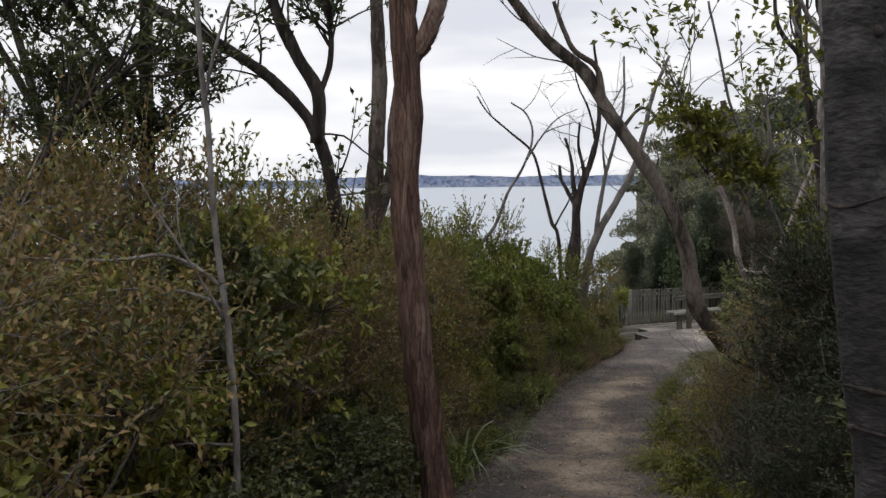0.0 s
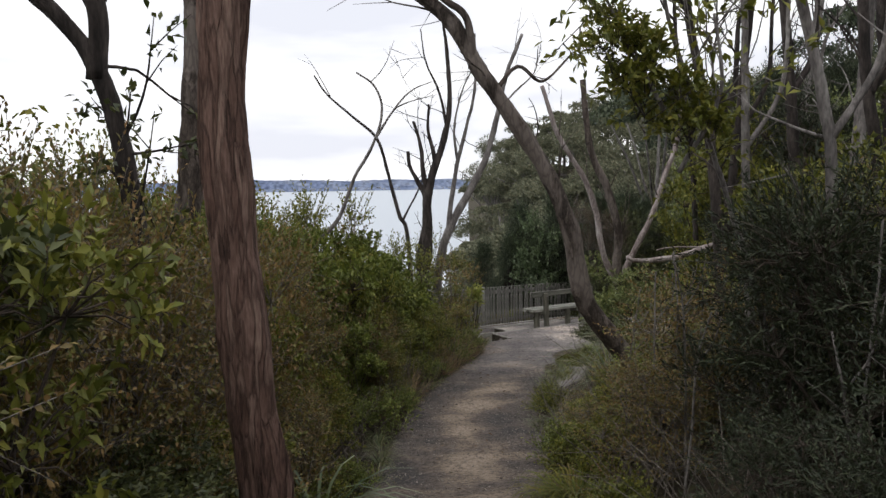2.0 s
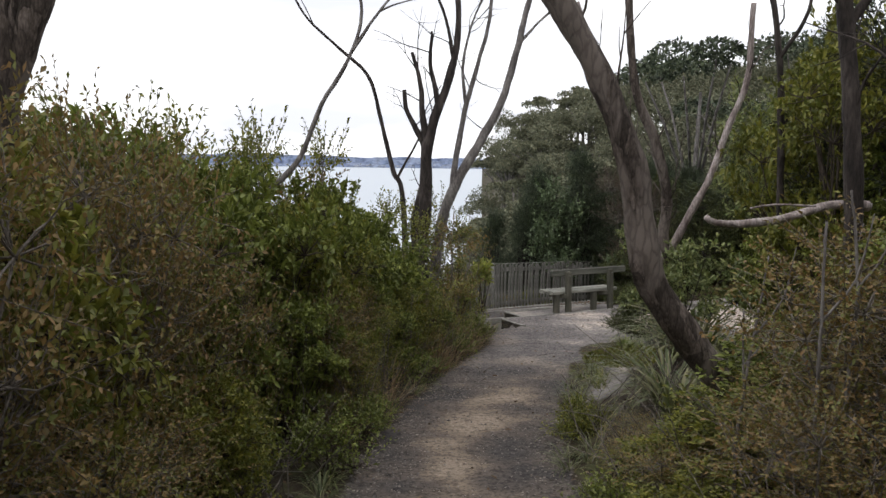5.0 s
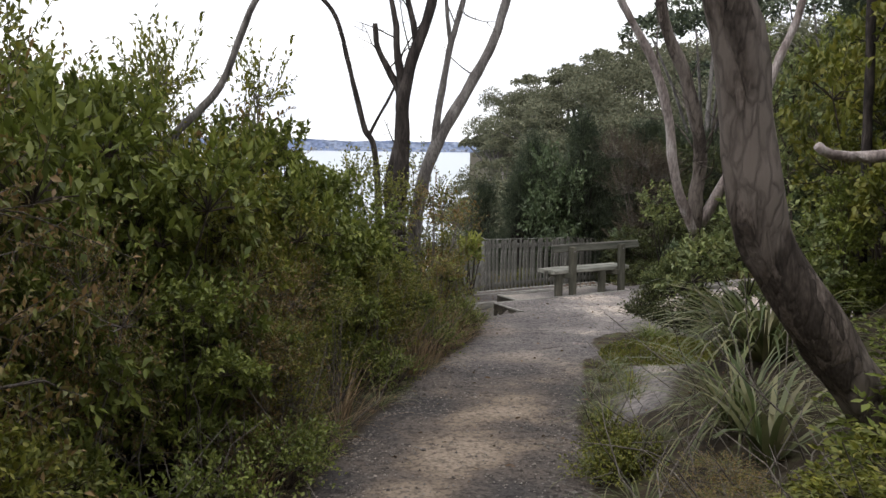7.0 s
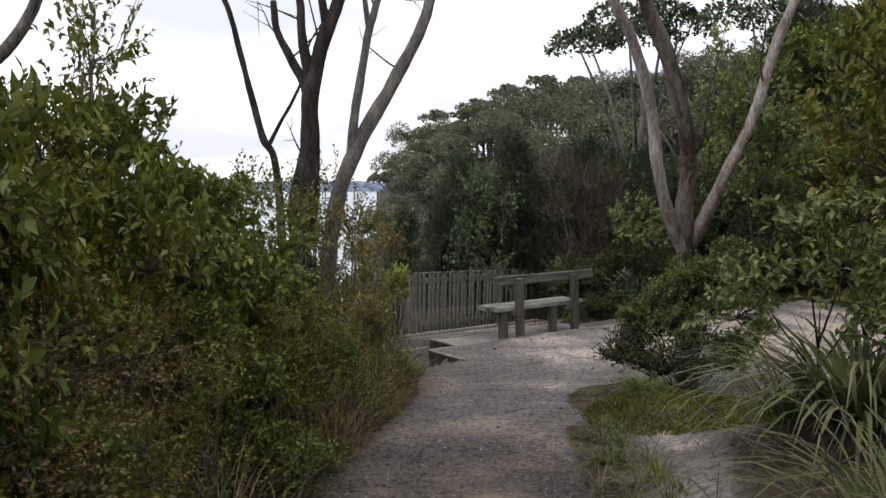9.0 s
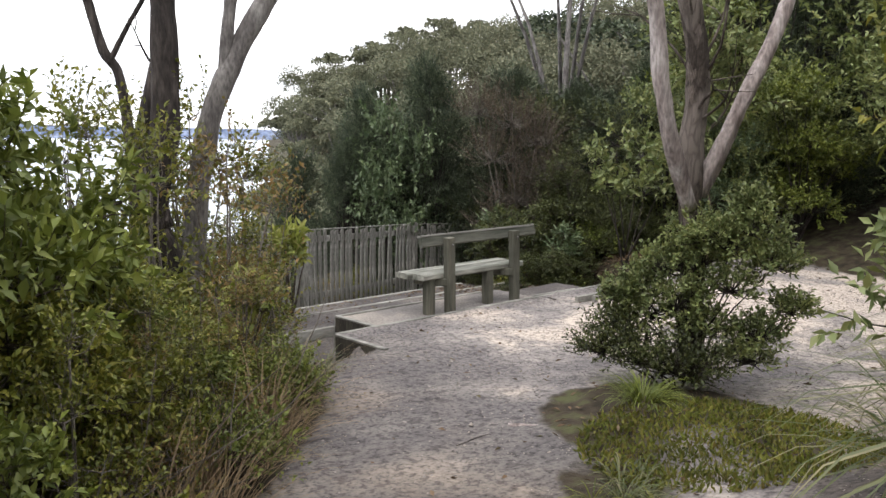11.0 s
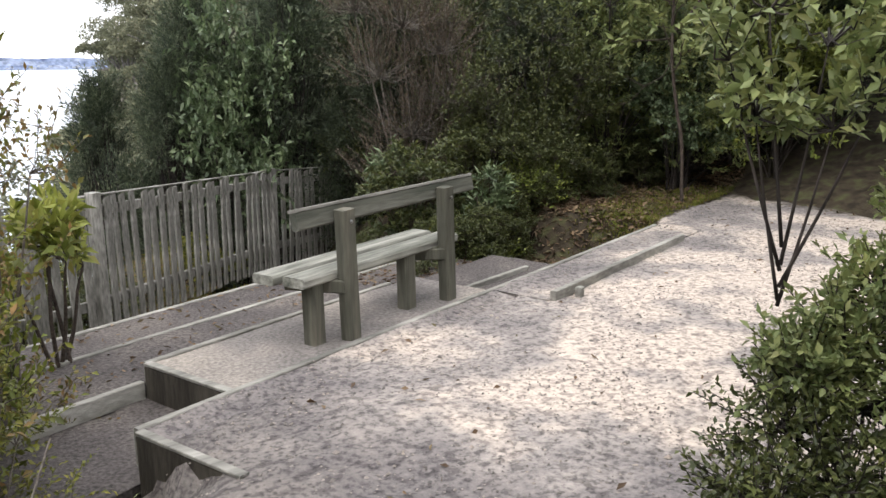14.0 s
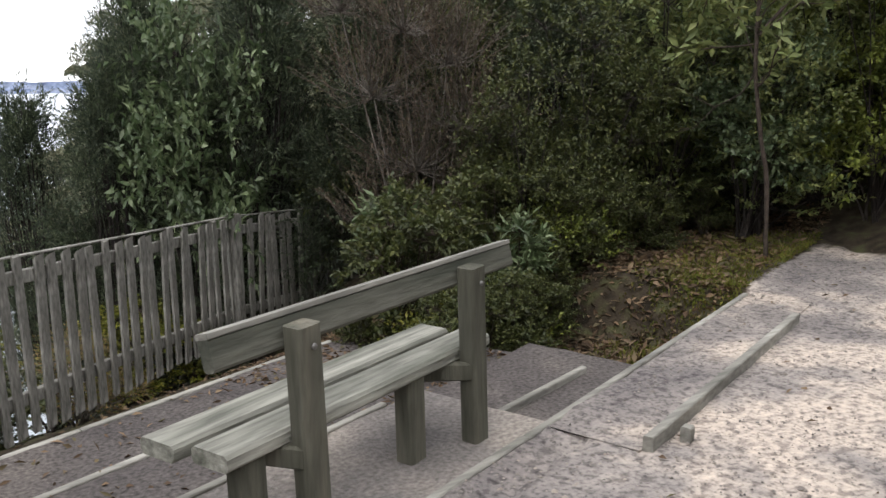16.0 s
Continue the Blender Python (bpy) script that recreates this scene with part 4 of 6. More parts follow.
for k, (x, y, top, lean, rad, mat) in enumerate([(4.35, 9.0, 4.5, -0.2, 0.05, BARK_GREY), (3.95, 7.0, 4.2, -0.5, 0.055, BARK_GREY),
                                                 (5.5, 12.0, 5.2, -0.6, 0.09, BARK_DARK), (6.9, 15.6, 6.0, -0.4, 0.055, BARK_DARK), (5.2, 8.4, 5.0, -0.5, 0.07, BARK_DARK),
                                                 (6.2, 10.4, 5.5, 0.4, 0.09, BARK_GREY), (4.6, 10.2, 5.0, 0.5, 0.06, BARK_DARK), (7.4, 13.2, 6.0, -0.5, 0.11, BARK_DARK), (3.4, 4.9, 3.8, 0.3, 0.04, BARK_GREY), (5.9, 6.2, 5.0, -0.7, 0.08, BARK_DARK),
                                                 (8.6, 16.0, 6.0, 0.9, 0.10, BARK_GREY), (9.6, 14.2, 6.5, -0.6, 0.12, BARK_DARK)]):
    z0, r = zat(x, y) - 0.1, np.random.default_rng(40 + k)
    c = [(x, y, z0)] + [(x + lean * t**1.5 + r.normal(0, 0.07), y + r.normal(0, 0.05), z0 + (top - z0) * t) for t in (0.25, 0.5, 0.75, 1.0)]
    m1, m2 = c[2], c[3]
    limbs = [(c, (rad, rad * 0.45)),
             ([m1, (m1[0] + 0.35, m1[1], m1[2] + 0.6), (m1[0] + 0.5, m1[1] + 0.1, m1[2] + 1.6), (m1[0] + 0.9, m1[1], m1[2] + 2.4)], (rad * 0.5, rad * 0.2)),
             ([m2, (m2[0] - 0.3, m2[1], m2[2] + 0.4), (m2[0] - 0.45, m2[1] - 0.1, m2[2] + 1.2), (m2[0] - 0.9, m2[1], m2[2] + 1.9)], (rad * 0.4, rad * 0.15))]
    bare_tree("slender_tree", ("dark" if mat is BARK_DARK else "grey") + " slender tree with bare forking limbs on the bank", limbs, mat, (x, y, z0 + 0.1), 22, None, 10, 50 + k, "slender trees on the bank")
for k, (c, rad) in enumerate([([(-2.3, 5.6, -0.6), (-2.6, 6.0, 0.5), (-2.9, 6.0, 1.1), (-3.15, 6.0, 1.6), (-3.6, 6.2, 2.3), (-4.4, 6.4, 3.0)], 0.09), ([(-2.5, 7.0, -1.6), (-2.45, 7.0, 1.0), (-2.4, 7.0, 2.4), (-2.35, 7.0, 3.6), (-2.2, 7.0, 5.0)], 0.10),
                              ([(-3.9, 8.6, -2.2), (-4.0, 8.6, 1.0), (-4.2, 8.6, 2.6), (-4.6, 8.6, 4.2)], 0.09)]):
    bare_tree("kanuka_tree", "dark trunked tree with a dense fine-leaved crown above the bushes", [(c, (rad, rad * 0.4)), ([c[2], (c[2][0] - 0.5, c[2][1], c[2][2] + 0.9), (c[2][0] - 1.3, c[2][1], c[2][2] + 1.7)], (rad * 0.5, 0.02)), ([c[3], (c[3][0] + 0.5, c[3][1], c[3][2] + 0.8), (c[3][0] + 1.0, c[3][1], c[3][2] + 1.2)], (rad * 0.5, 0.02))],
              BARK_DARK, c[0], 70, (LEAF_DARK, 14, 0.075, 0.035), 10, 70 + k)


bare_tree("young_tree", "slim young tree with bright drooping leaf clusters", [([(11.35, 24.1, -2.1), (11.3, 24.1, -1.3), (11.15, 24.15, -0.4), (11.05, 24.1, 0.5), (11.1, 24.1, 1.4), (11.0, 24.1, 2.2)], (0.022, 0.012)),
           ([(11.1, 24.12, 0.0), (11.4, 24.0, 0.4), (11.65, 24.0, 1.1)], (0.017, 0.009)), ([(11.06, 24.1, 0.4), (10.8, 24.0, 0.8), (10.6, 24.0, 1.4)], (0.016, 0.009))],
          TWIG, (11.35, 24.1, -2.0), 95, (LEAF_PALE, 11, 0.14, 0.055), 8, 95)
bare_tree("young_tree", "slim tree holding clumps of olive leaves over the path", [([(3.9, 7.6, -0.7), (3.6, 7.6, 0.6), (3.1, 7.3, 1.7), (2.7, 7.1, 2.5), (2.45, 7.0, 3.4)], (0.028, 0.010)),
           ([(2.75, 7.15, 1.6), (2.95, 7.0, 2.1), (2.9, 7.0, 2.6)], (0.018, 0.008)), ([(2.6, 7.05, 2.0), (2.3, 6.9, 2.4), (2.1, 6.9, 2.8)], (0.016, 0.008))],
          BARK_GREY, (3.9, 7.6, -0.6), 22, (LEAF_OLIVE, 10, 0.09, 0.042), 8, 97)
bare_tree("broken_limb", "bleached dead limb sticking out over the bank", [([(4.5, 12.7, 0.52), (4.6, 12.7, 0.47), (4.9, 12.7, 0.46), (5.3, 12.75, 0.5), (5.8, 12.8, 0.62), (6.3, 13.0, 0.6)], (0.03, 0.05)),
           ([(4.9, 12.65, 0.6), (5.1, 12.6, 0.64), (5.5, 12.6, 0.62)], (0.012, 0.01))], BARK_PALE, (6.3, 13.0, 0.6), 0, None, 10, 91)


# ---- shrubs ----
def shrub_parts(seed, radius, height, shoots, per, ll, lw, leaf_mat, stem_mat=None, lobes=9, shoot_len=0.22, up=0.4, spread=0.7, skirt=0.12, stem=0.018, cen=None):
    """Meshes of one shrub: its stems and its leaves. Lobes give it an uneven outline."""
    r = np.random.default_rng(seed)
    st, lv = Soup(), Soup()
    given, cen = cen, []
    for i in range(0 if given else lobes):
        a, q = r.uniform(0, 6.283), math.sqrt(r.uniform(0.02, 1)) * radius * 0.72
        h = height * (skirt + (0.84 - skirt) * r.uniform(0, 1) ** 0.8 * (1 - 0.35 * (q / radius) ** 2))
        cen.append((q * math.cos(a), q * math.sin(a), h, radius * r.uniform(0.26, 0.44)))
    cen = given or cen + [(0, 0, height * 0.82, radius * 0.35)]
    for x, y, h, rad in cen:
        p = [(r.normal(0, 0.06), r.normal(0, 0.06), -0.15), (x * 0.3 + r.normal(0, 0.05), y * 0.3, h * 0.45), (x * 0.75, y * 0.75, h * 0.8), (x, y, h)]
        if stem < 0.01:
            p = [(0, 0, h * 0.55), (x * 0.6, y * 0.6, h * 0.8), (x, y, h)]
        st.tube(curve(p, 0.2), [stem, stem / 3], 5, 0)
    n = shoots
    which = r.integers(len(cen), size=n)
    C = np.array(cen)[which]
    D = r.normal(0, 1, (n, 3))
    D /= np.linalg.norm(D, axis=1)[:, None]
    D[:, 2] = np.where(D[:, 2] < -0.35, -D[:, 2], D[:, 2])
    P = C[:, :3] + D * (C[:, 3:4] * r.uniform(0.55, 1.0, (n, 1))) * np.array([1, 1, 0.75])
    P[:, 2] = np.maximum(P[:, 2], 0.03)
    G = D * 0.8 + np.array([0, 0, up]) + r.normal(0, 0.35, (n, 3))
    G /= np.linalg.norm(G, axis=1)[:, None]
    L = shoot_len * r.uniform(0.6, 1.5, n)
    for i in range(n):
        if i % 2 == 0:
            st.tube([C[i, :3], P[i] * 0.6 + C[i, :3] * 0.4 + r.normal(0, 0.02, 3), P[i], P[i] + G[i] * L[i]], [0.006, 0.002], 3, 0, cap=False)
    idx = np.repeat(np.arange(n), per)
    t = np.tile(np.linspace(0.05, 1.0, per), n)
    pos = P[idx] + G[idx] * (L[idx] * t)[:, None]
    ax = G[idx] * (0.5 + 0.4 * t)[:, None] + r.normal(0, spread, (n * per, 3))
    lv.leaves(pos, ax, ll * r.uniform(0.65, 1.25, n * per), lw * r.uniform(0.7, 1.2, n * per), r)
    return st.mesh("stems", stem_mat or TWIG), lv.mesh("leaves", leaf_mat)


def prototype(*args, **kw):
    return shrub_parts(*args, **kw)


def plume_tree(seed, radius, height, plumes=46, shoots=2400, per=24):
    """A kanuka: ascending plumes of fine leaves round a dark twiggy middle, with pointed tops."""
    r = np.random.default_rng(seed)
    st, lv = Soup(), Soup()
    tips = []
    for i in range(plumes):
        t = r.uniform(0.1, 1) ** 0.8
        q = radius * (1 - t) ** 0.55 * r.uniform(0.45, 1.0) * (0.75 + 0.25 * min(1, t * 4))
        a = r.uniform(0, 6.283)
        tips.append((np.array([q * math.cos(a), q * math.sin(a), height * t]), radius * (0.16 + 0.16 * (1 - t)) * r.uniform(0.8, 1.25)))
    for a in (0.4, 2.6, 4.6):
        e = r.uniform(0.1, 0.3) * radius
        tips.append((np.array([e * math.cos(a), e * math.sin(a), height * r.uniform(0.9, 1.02)]), radius * 0.16))
    for c, rad in tips:
        st.tube(curve([(r.normal(0, 0.1), r.normal(0, 0.1), -0.3), (c[0] * 0.25, c[1] * 0.25, c[2] * 0.35), (c[0] * 0.75, c[1] * 0.75, c[2] * 0.75), tuple(c)], 0.3), [0.03, 0.006], 5, 0)
        for j in range(5):
            b = c * np.array([0.6, 0.6, 0.7]) + r.normal(0, 0.2, 3)
            st.tube([b, b + np.array([c[0] * 0.3, c[1] * 0.3, 0.35]) + r.normal(0, 0.12, 3)], [0.006, 0.003], 3, 0, cap=False)
    C, R = np.array([c for c, _ in tips]), np.array([q for _, q in tips])
    k = r.integers(len(tips), size=shoots)
    D = r.normal(0, 1, (shoots, 3))
    D /= np.linalg.norm(D, axis=1)[:, None]
    P = C[k] + D * R[k, None] * r.uniform(0.3, 1.0, (shoots, 1)) * np.array([1, 1, 1.7]) - np.array([0, 0, 1]) * R[k, None] * 1.2
    out = C[k] * np.array([1, 1, 0]) / (radius + 1e-6)
    G = D * np.array([0.5, 0.5, 0.2]) + out * 0.7 + np.array([0, 0, 0.5]) + r.normal(0, 0.34, (shoots, 3))
    G /= np.linalg.norm(G, axis=1)[:, None]
    L = 0.3 * r.uniform(0.6, 1.4, shoots)
    i, t = np.repeat(np.arange(shoots), per), np.tile(np.linspace(0.05, 1.0, per), shoots)
    side = r.normal(0, 1, (shoots * per, 3)) * (0.035 * (1.1 - t))[:, None]
    lv.leaves(P[i] + G[i] * (L[i] * t)[:, None] + side, G[i] * 0.8 + side * 14, 0.062 * r.uniform(0.7, 1.2, shoots * per), 0.015, r)
    return st.mesh("stems", BARK_DARK), lv.mesh("leaves", LEAF_KANUKA)


PRO = {
    "olive": [prototype(s, 0.95, 2.4, 620, 13, 0.070, 0.036, LEAF_OLIVE, lobes=20, shoot_len=0.16, up=0.1, spread=0.9, skirt=0.08) for s in (101, 102, 131)],
    "green": [prototype(s, 0.95, 2.4, 620, 12, 0.085, 0.044, LEAF_GREEN, lobes=19, shoot_len=0.15, up=0.15, spread=0.9, skirt=0.08) for s in (103, 104, 132)],
    "brown": [prototype(s, 0.95, 2.4, 620, 13, 0.044, 0.023, LEAF_BROWN, DEADWOOD, lobes=22, shoot_len=0.34, up=0.0, spread=0.6, skirt=0.08) for s in (105, 106, 133)],
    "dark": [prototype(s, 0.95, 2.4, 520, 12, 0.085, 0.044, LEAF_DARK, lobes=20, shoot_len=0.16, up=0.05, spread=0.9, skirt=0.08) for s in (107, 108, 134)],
    "feather": [prototype(s, 0.95, 2.4, 640, 20, 0.06, 0.014, LEAF_NEEDLE, lobes=16, shoot_len=0.36, up=0.2, spread=0.35, skirt=0.08) for s in (109, 110)],
    "bushy": [prototype(s, 0.62, 1.35, 420, 12, 0.052, 0.026, LEAF_GREEN, lobes=13, up=0.3, spread=0.8, skirt=0.06) for s in (141, 142, 143)],
    "sparse": [prototype(s, 0.55, 2.6, 190, 11, 0.055, 0.03, m, DEADWOOD, 14, 0.3, 0.5, 0.8, 0.05) for s, m in ((151, LEAF_OLIVE), (152, LEAF_BROWN), (153, LEAF_OLIVE))],
    "sprig": [prototype(s, 0.38, 1.7, 60, 8, 0.16, 0.042, LEAF_SILVER, TWIG, 7, 0.12, 0.4, 0.9, 0.15) for s in (181, 182)],
    "airy": [prototype(s, 0.42, 0.95, 120, 9, 0.085, 0.042, LEAF_OLIVE, BARK_DARK, 9, 0.14, 0.3, 0.9, 0.3, 0.006) for s in (171, 172)],
    "crown": [prototype(s, 0.95, 1.2, 420, 12, 0.07, 0.034, LEAF_DARK, BARK_DARK, 18, 0.16, 0.1, 0.9, 0.15, 0.008) for s in (175, 176)],
    "kanuka": [plume_tree(s, 1.35, 4.4) for s in (111, 112, 113)],
    "broad": [prototype(s, 1.3, 4.2, 650, 14, 0.11, 0.05, m, BARK_DARK, 22, 0.35, 0.3, 0.8, 0.12) for s, m in ((114, LEAF_GREEN), (115, LEAF_PALE))],
    "shade": [prototype(s, 1.3, 4.2, 750, 14, 0.085, 0.038, LEAF_DARK, BARK_DARK, 26, 0.35, 0.3, 0.8, 0.05) for s in (116, 161)],
    "silver": [prototype(117, 1.1, 3.4, 420, 14, 0.11, 0.05, LEAF_SILVER, BARK_DARK, 14, 0.35, 0.3, 0.8, 0.2)],
    "yellow": [prototype(118, 0.35, 1.2, 45, 9, 0.12, 0.05, LEAF_YELLOW, TWIG, 4, 0.12, 0.8, 0.9, 0.5)],
    "low": [prototype(s, 0.45, 0.5, 170, 10, 0.05, 0.026, m, lobes=6) for s, m in ((119, LEAF_GREEN), (120, LEAF_OLIVE))],
}
WORDS = {
    "olive": ("coprosma_shrub", "dense olive shrub with small leaves", "shrub"),
    "green": ("leafy_shrub", "leafy mid-green shrub", "shrub"),
    "brown": ("twiggy_shrub", "twiggy shrub with brownish-green leaves", "shrub"),
    "dark": ("dark_shrub", "dark green shaded shrub", "shrub"),
    "feather": ("manuka_shrub", "feathery dark needle-leaved shrub", "shrub"),
    "bushy": ("round_shrub", "dense bright green bushy shrub", "shrub"),
    "sparse": ("thin_shrub", "thin open shrub with few small leaves", "shrub"),
    "sprig": ("long_leaved_shrub", "thin shrub with long pale drooping leaves", "shrub"),
    "airy": ("leaf_clump", "airy clump of olive leaves", "shrub"),
    "crown": ("leaf_clump", "dense clump of dark kanuka leaves", "shrub"),
    "shade": ("shady_tree", "dark leafy tree down to the ground", "tree"),
    "kanuka": ("kanuka_tree", "tall dark feathery kanuka tree", "tree"),
    "broad": ("broadleaf_tree", "bushy broadleaf tree in full leaf", "tree"),
    "silver": ("pale_leaved_tree", "tree with pale silvery green leaves", "tree"),
    "yellow": ("seedling_shrub", "young plant with large yellow-green leaves", "shrub"),
    "low": ("low_shrub", "low leafy plant at the path's edge", "shrub"),
}


def plant(kind, x, y, k=1.0, tall=1.0, z=None, where="", r=rng):
    name, label, cat = WORDS[kind]
    me = PRO[kind][int(r.integers(len(PRO[kind])))]
    root = thing(name, label + (" " + where if where else ""), cat, f"{name.replace('_', ' ')}s", at_=(x, y, (zat(x, y) if z is None else z) - 0.03))
    root.rotation_euler[2] = r.uniform(0, 6.28)
    root.scale = (k, k, k * tall)
    part("woody_frame", me[0], None, root)
    part("foliage", me[1], None, root)
    return root


XB = [-0.45, -0.1, 0.3, 0.6, 0.95, 1.8, 2.6, 3.4, 4.1]


def back_left(y, d):
    """The line of the taller shrubs."""
    return float(np.interp(y, YE, XB)) - d


def side_left(y, d):
    return float(np.interp(y, YE, XL)) - d


def side_right(y, d):
    return float(np.interp(y, YE, XR)) + d


r = np.random.default_rng(9)
HIGH = {"olive": 2.4, "green": 2.4, "brown": 2.4, "dark": 2.4, "feather": 2.4}


def to_height(kind, x, y, k, top, where):
    """A shrub whose top reaches the height top."""
    z = zat(x, y)
    tall = min(1.45, max(0.5, (top - z) / (HIGH[kind] * k)))
    plant(kind, x, y, k, tall, where=where, r=r)


# left bank: a low fringe, then tall shrubs in rows going down the slope
for y in np.arange(-0.8, 20.4, 0.6):
    if y < 6:
        kinds = ["dark", "brown", "olive", "brown"]
    elif y < 12:
        kinds = ["brown", "brown", "brown", "olive"]
    elif y < 16:
        kinds = ["brown", "green", "green", "olive"]
    else:
        kinds = ["green", "green", "olive", "brown"]
    top = float(np.interp(y, [0, 4, 8, 12, 16, 17.6, 19.2, 21], [2.4, 2.2, 1.98, 1.8, 1.22, 0.6, -0.8, -1.25]))
    edge = float(np.interp(y, YG, ZG))
    for row, (dd, k, share) in enumerate([(0.6, 0.55, 0.38 if y < 12 else 0.5), (1.15, 0.85, 0.85 if y < 12 else 1.0), (2.2, 1.0, 1.05), (3.5, 1.3, 1.1)]):
        if row >= 2 and int(y / 0.6) % 2 == row % 2:
            continue
        x = back_left(y, dd + r.normal(0, 0.1))
        if math.hypot(x - 0.15, y - 5.3) < 0.5 or (y > 19.2 and row > 1):
            continue
        kind = "dark" if y < 7 and row == 0 else kinds[int(r.integers(4))]
        to_height(kind, x, y + r.normal(0, 0.12), k * r.uniform(0.85, 1.15), edge + (top - edge) * share * r.uniform(0.85, 1.08), "beside the path")
for i in range(24):
    y, d = r.uniform(-1, 18), r.uniform(4.5, 8)
    x = side_left(y, d)
    to_height(["dark", "olive", "green"][i % 3], x, y, r.uniform(1.2, 1.6), 1.4 if y < 9 else 0.7, "down the seaward slope")
for x, y, k, top in [(-1.9, 13.6, 0.62, 1.7), (-0.6, 15.2, 0.5, 1.15), (-3.2, 12.6, 0.7, 2.1), (-2.6, 16.0, 0.6, 1.35), (-4.6, 10.5, 0.75, 2.4), (-0.2, 17.6, 0.45, 0.75)]:
    plant("broad", x, y, k, (top - zat(x, y)) / (4.2 * k), where="on the seaward slope", r=r)
for i in range(22):
    y, d = r.uniform(5, 17), r.uniform(1.8, 4.2)
    x = side_left(y, d)
    k = r.uniform(0.8, 1.15)
    plant("sparse", x, y, k, float(np.interp(y, [5, 17], [2.5, 1.2]) + r.uniform(-0.3, 0.3) - zat(x, y)) / (2.5 * k), where="above the seaward shrubs", r=r)
# right bank
for y in np.arange(0.2, 15.0, 0.6):
    kinds = ["feather", "dark", "feather", "olive"] if y < 8 else ["brown", "olive", "brown", "olive"] if y < 11 else ["green", "olive", "dark", "brown"]
    top = float(np.interp(y, [0, 4, 7, 8.8, 10, 12.4, 15], [2.1, 2.2, 2.35, 1.9, 0.1, -0.5, -0.9]))
    edge = float(np.interp(y, YG, ZG))
    for row, (dd, k, share) in enumerate([(0.6, 0.55, 0.42), (1.3, 0.85, 0.8), (2.2, 1.0, 1.05), (3.4, 1.3, 1.2)]):
        if row >= 2 and int(y / 0.6) % 2 == row % 2:
            continue
        if (y > 12.6 and row == 0) or (y > 11.4 and row == 1) or y > 13.8:
            continue
        if y > 11.4:
            k *= 0.65
        x = side_right(y, dd + r.normal(0, 0.1))
        if 4.6 < y < 9.5 and row < 2 and r.random() < 0.5:
            continue
        if math.hypot(x - 1.85, y - 2.5) < 0.45:
            continue
        kind = "feather" if y < 8 and row < 2 and r.random() < 0.7 else kinds[int(r.integers(4))]
        to_height(kind, x, y + r.normal(0, 0.12), k * r.uniform(0.85, 1.1), edge + (top - edge) * share * r.uniform(0.85, 1.05), "on the bank")
for i in range(26):
    x, y = r.uniform(7.0, 15), r.uniform(2, 14)
    plant(["olive", "feather", "green", "dark"][i % 4], x, y, r.uniform(1.0, 1.5), r.uniform(0.9, 1.2), where="up the bank", r=r)
for x, y, z, k in [(2.45, 7.0, 1.75, 0.8), (2.8, 7.1, 1.55, 0.7), (2.2, 6.9, 2.1, 0.6)]:
    plant("airy", x, y, k, 1.0, z=z, where="held up over the bank", r=r)
# shrub island round the gum tree
def lobed(name, label, x, y, z, az, lobes, n, per, ll, lw, mat, seed, stem_mat=None, **kw):
    """A shrub of stated lobes: metres across, away, up and their radius, across being square to the bearing az."""
    a = radians(az)
    cen = [(q * math.cos(a) + f * math.sin(a), -q * math.sin(a) + f * math.cos(a), h, rad) for q, f, h, rad in lobes]
    me = shrub_parts(seed, 0.8, 1.0, n, per, ll, lw, mat, stem_mat, cen=cen, **kw)
    root = thing(name, label, "shrub", at_=(x, y, z))
    part("woody_frame", me[0], None, root)
    part("foliage", me[1], None, root)


lobed("island_shrub", "uneven bright green shrub growing at the pale tree's foot", 6.49, 18.47, -1.95, 47,
      [(0.45, 0.0, 1.18, 0.2), (0.25, 0.05, 1.05, 0.22), (0.58, 0.0, 0.95, 0.16), (0.05, 0.1, 0.9, 0.22), (-0.18, 0, 0.85, 0.22), (-0.36, -0.05, 0.72, 0.17), (-0.5, -0.1, 0.64, 0.1),
       (0.3, -0.1, 0.75, 0.2), (-0.08, -0.15, 0.6, 0.24), (0.12, -0.05, 1.12, 0.2), (0.5, 0.0, 0.4, 0.18), (0.45, -0.05, 0.22, 0.16), (0.12, -0.1, 0.42, 0.2), (0.72, 0.1, 0.6, 0.1), (-0.3, -0.05, 0.5, 0.2), (-0.05, 0.2, 1.1, 0.16), (0.38, 0.15, 1.34, 0.1)],
      1500, 12, 0.042, 0.022, LEAF_PALE, 401, BARK_DARK, shoot_len=0.12, up=0.5, spread=0.7, stem=0.01)
lobed("low_island_shrub", "low dark twiggy shrub spreading over the gravel's edge", 6.3, 18.35, -1.97, 47,
      [(-0.38, -0.05, 0.34, 0.18), (-0.25, -0.15, 0.22, 0.2), (-0.58, -0.05, 0.25, 0.14), (0.0, -0.2, 0.2, 0.2), (-0.5, 0.1, 0.45, 0.14), (0.2, -0.1, 0.22, 0.16)],
      650, 10, 0.034, 0.018, LEAF_DARK, 402, BARK_DARK, shoot_len=0.16, up=0.3, stem=0.01)
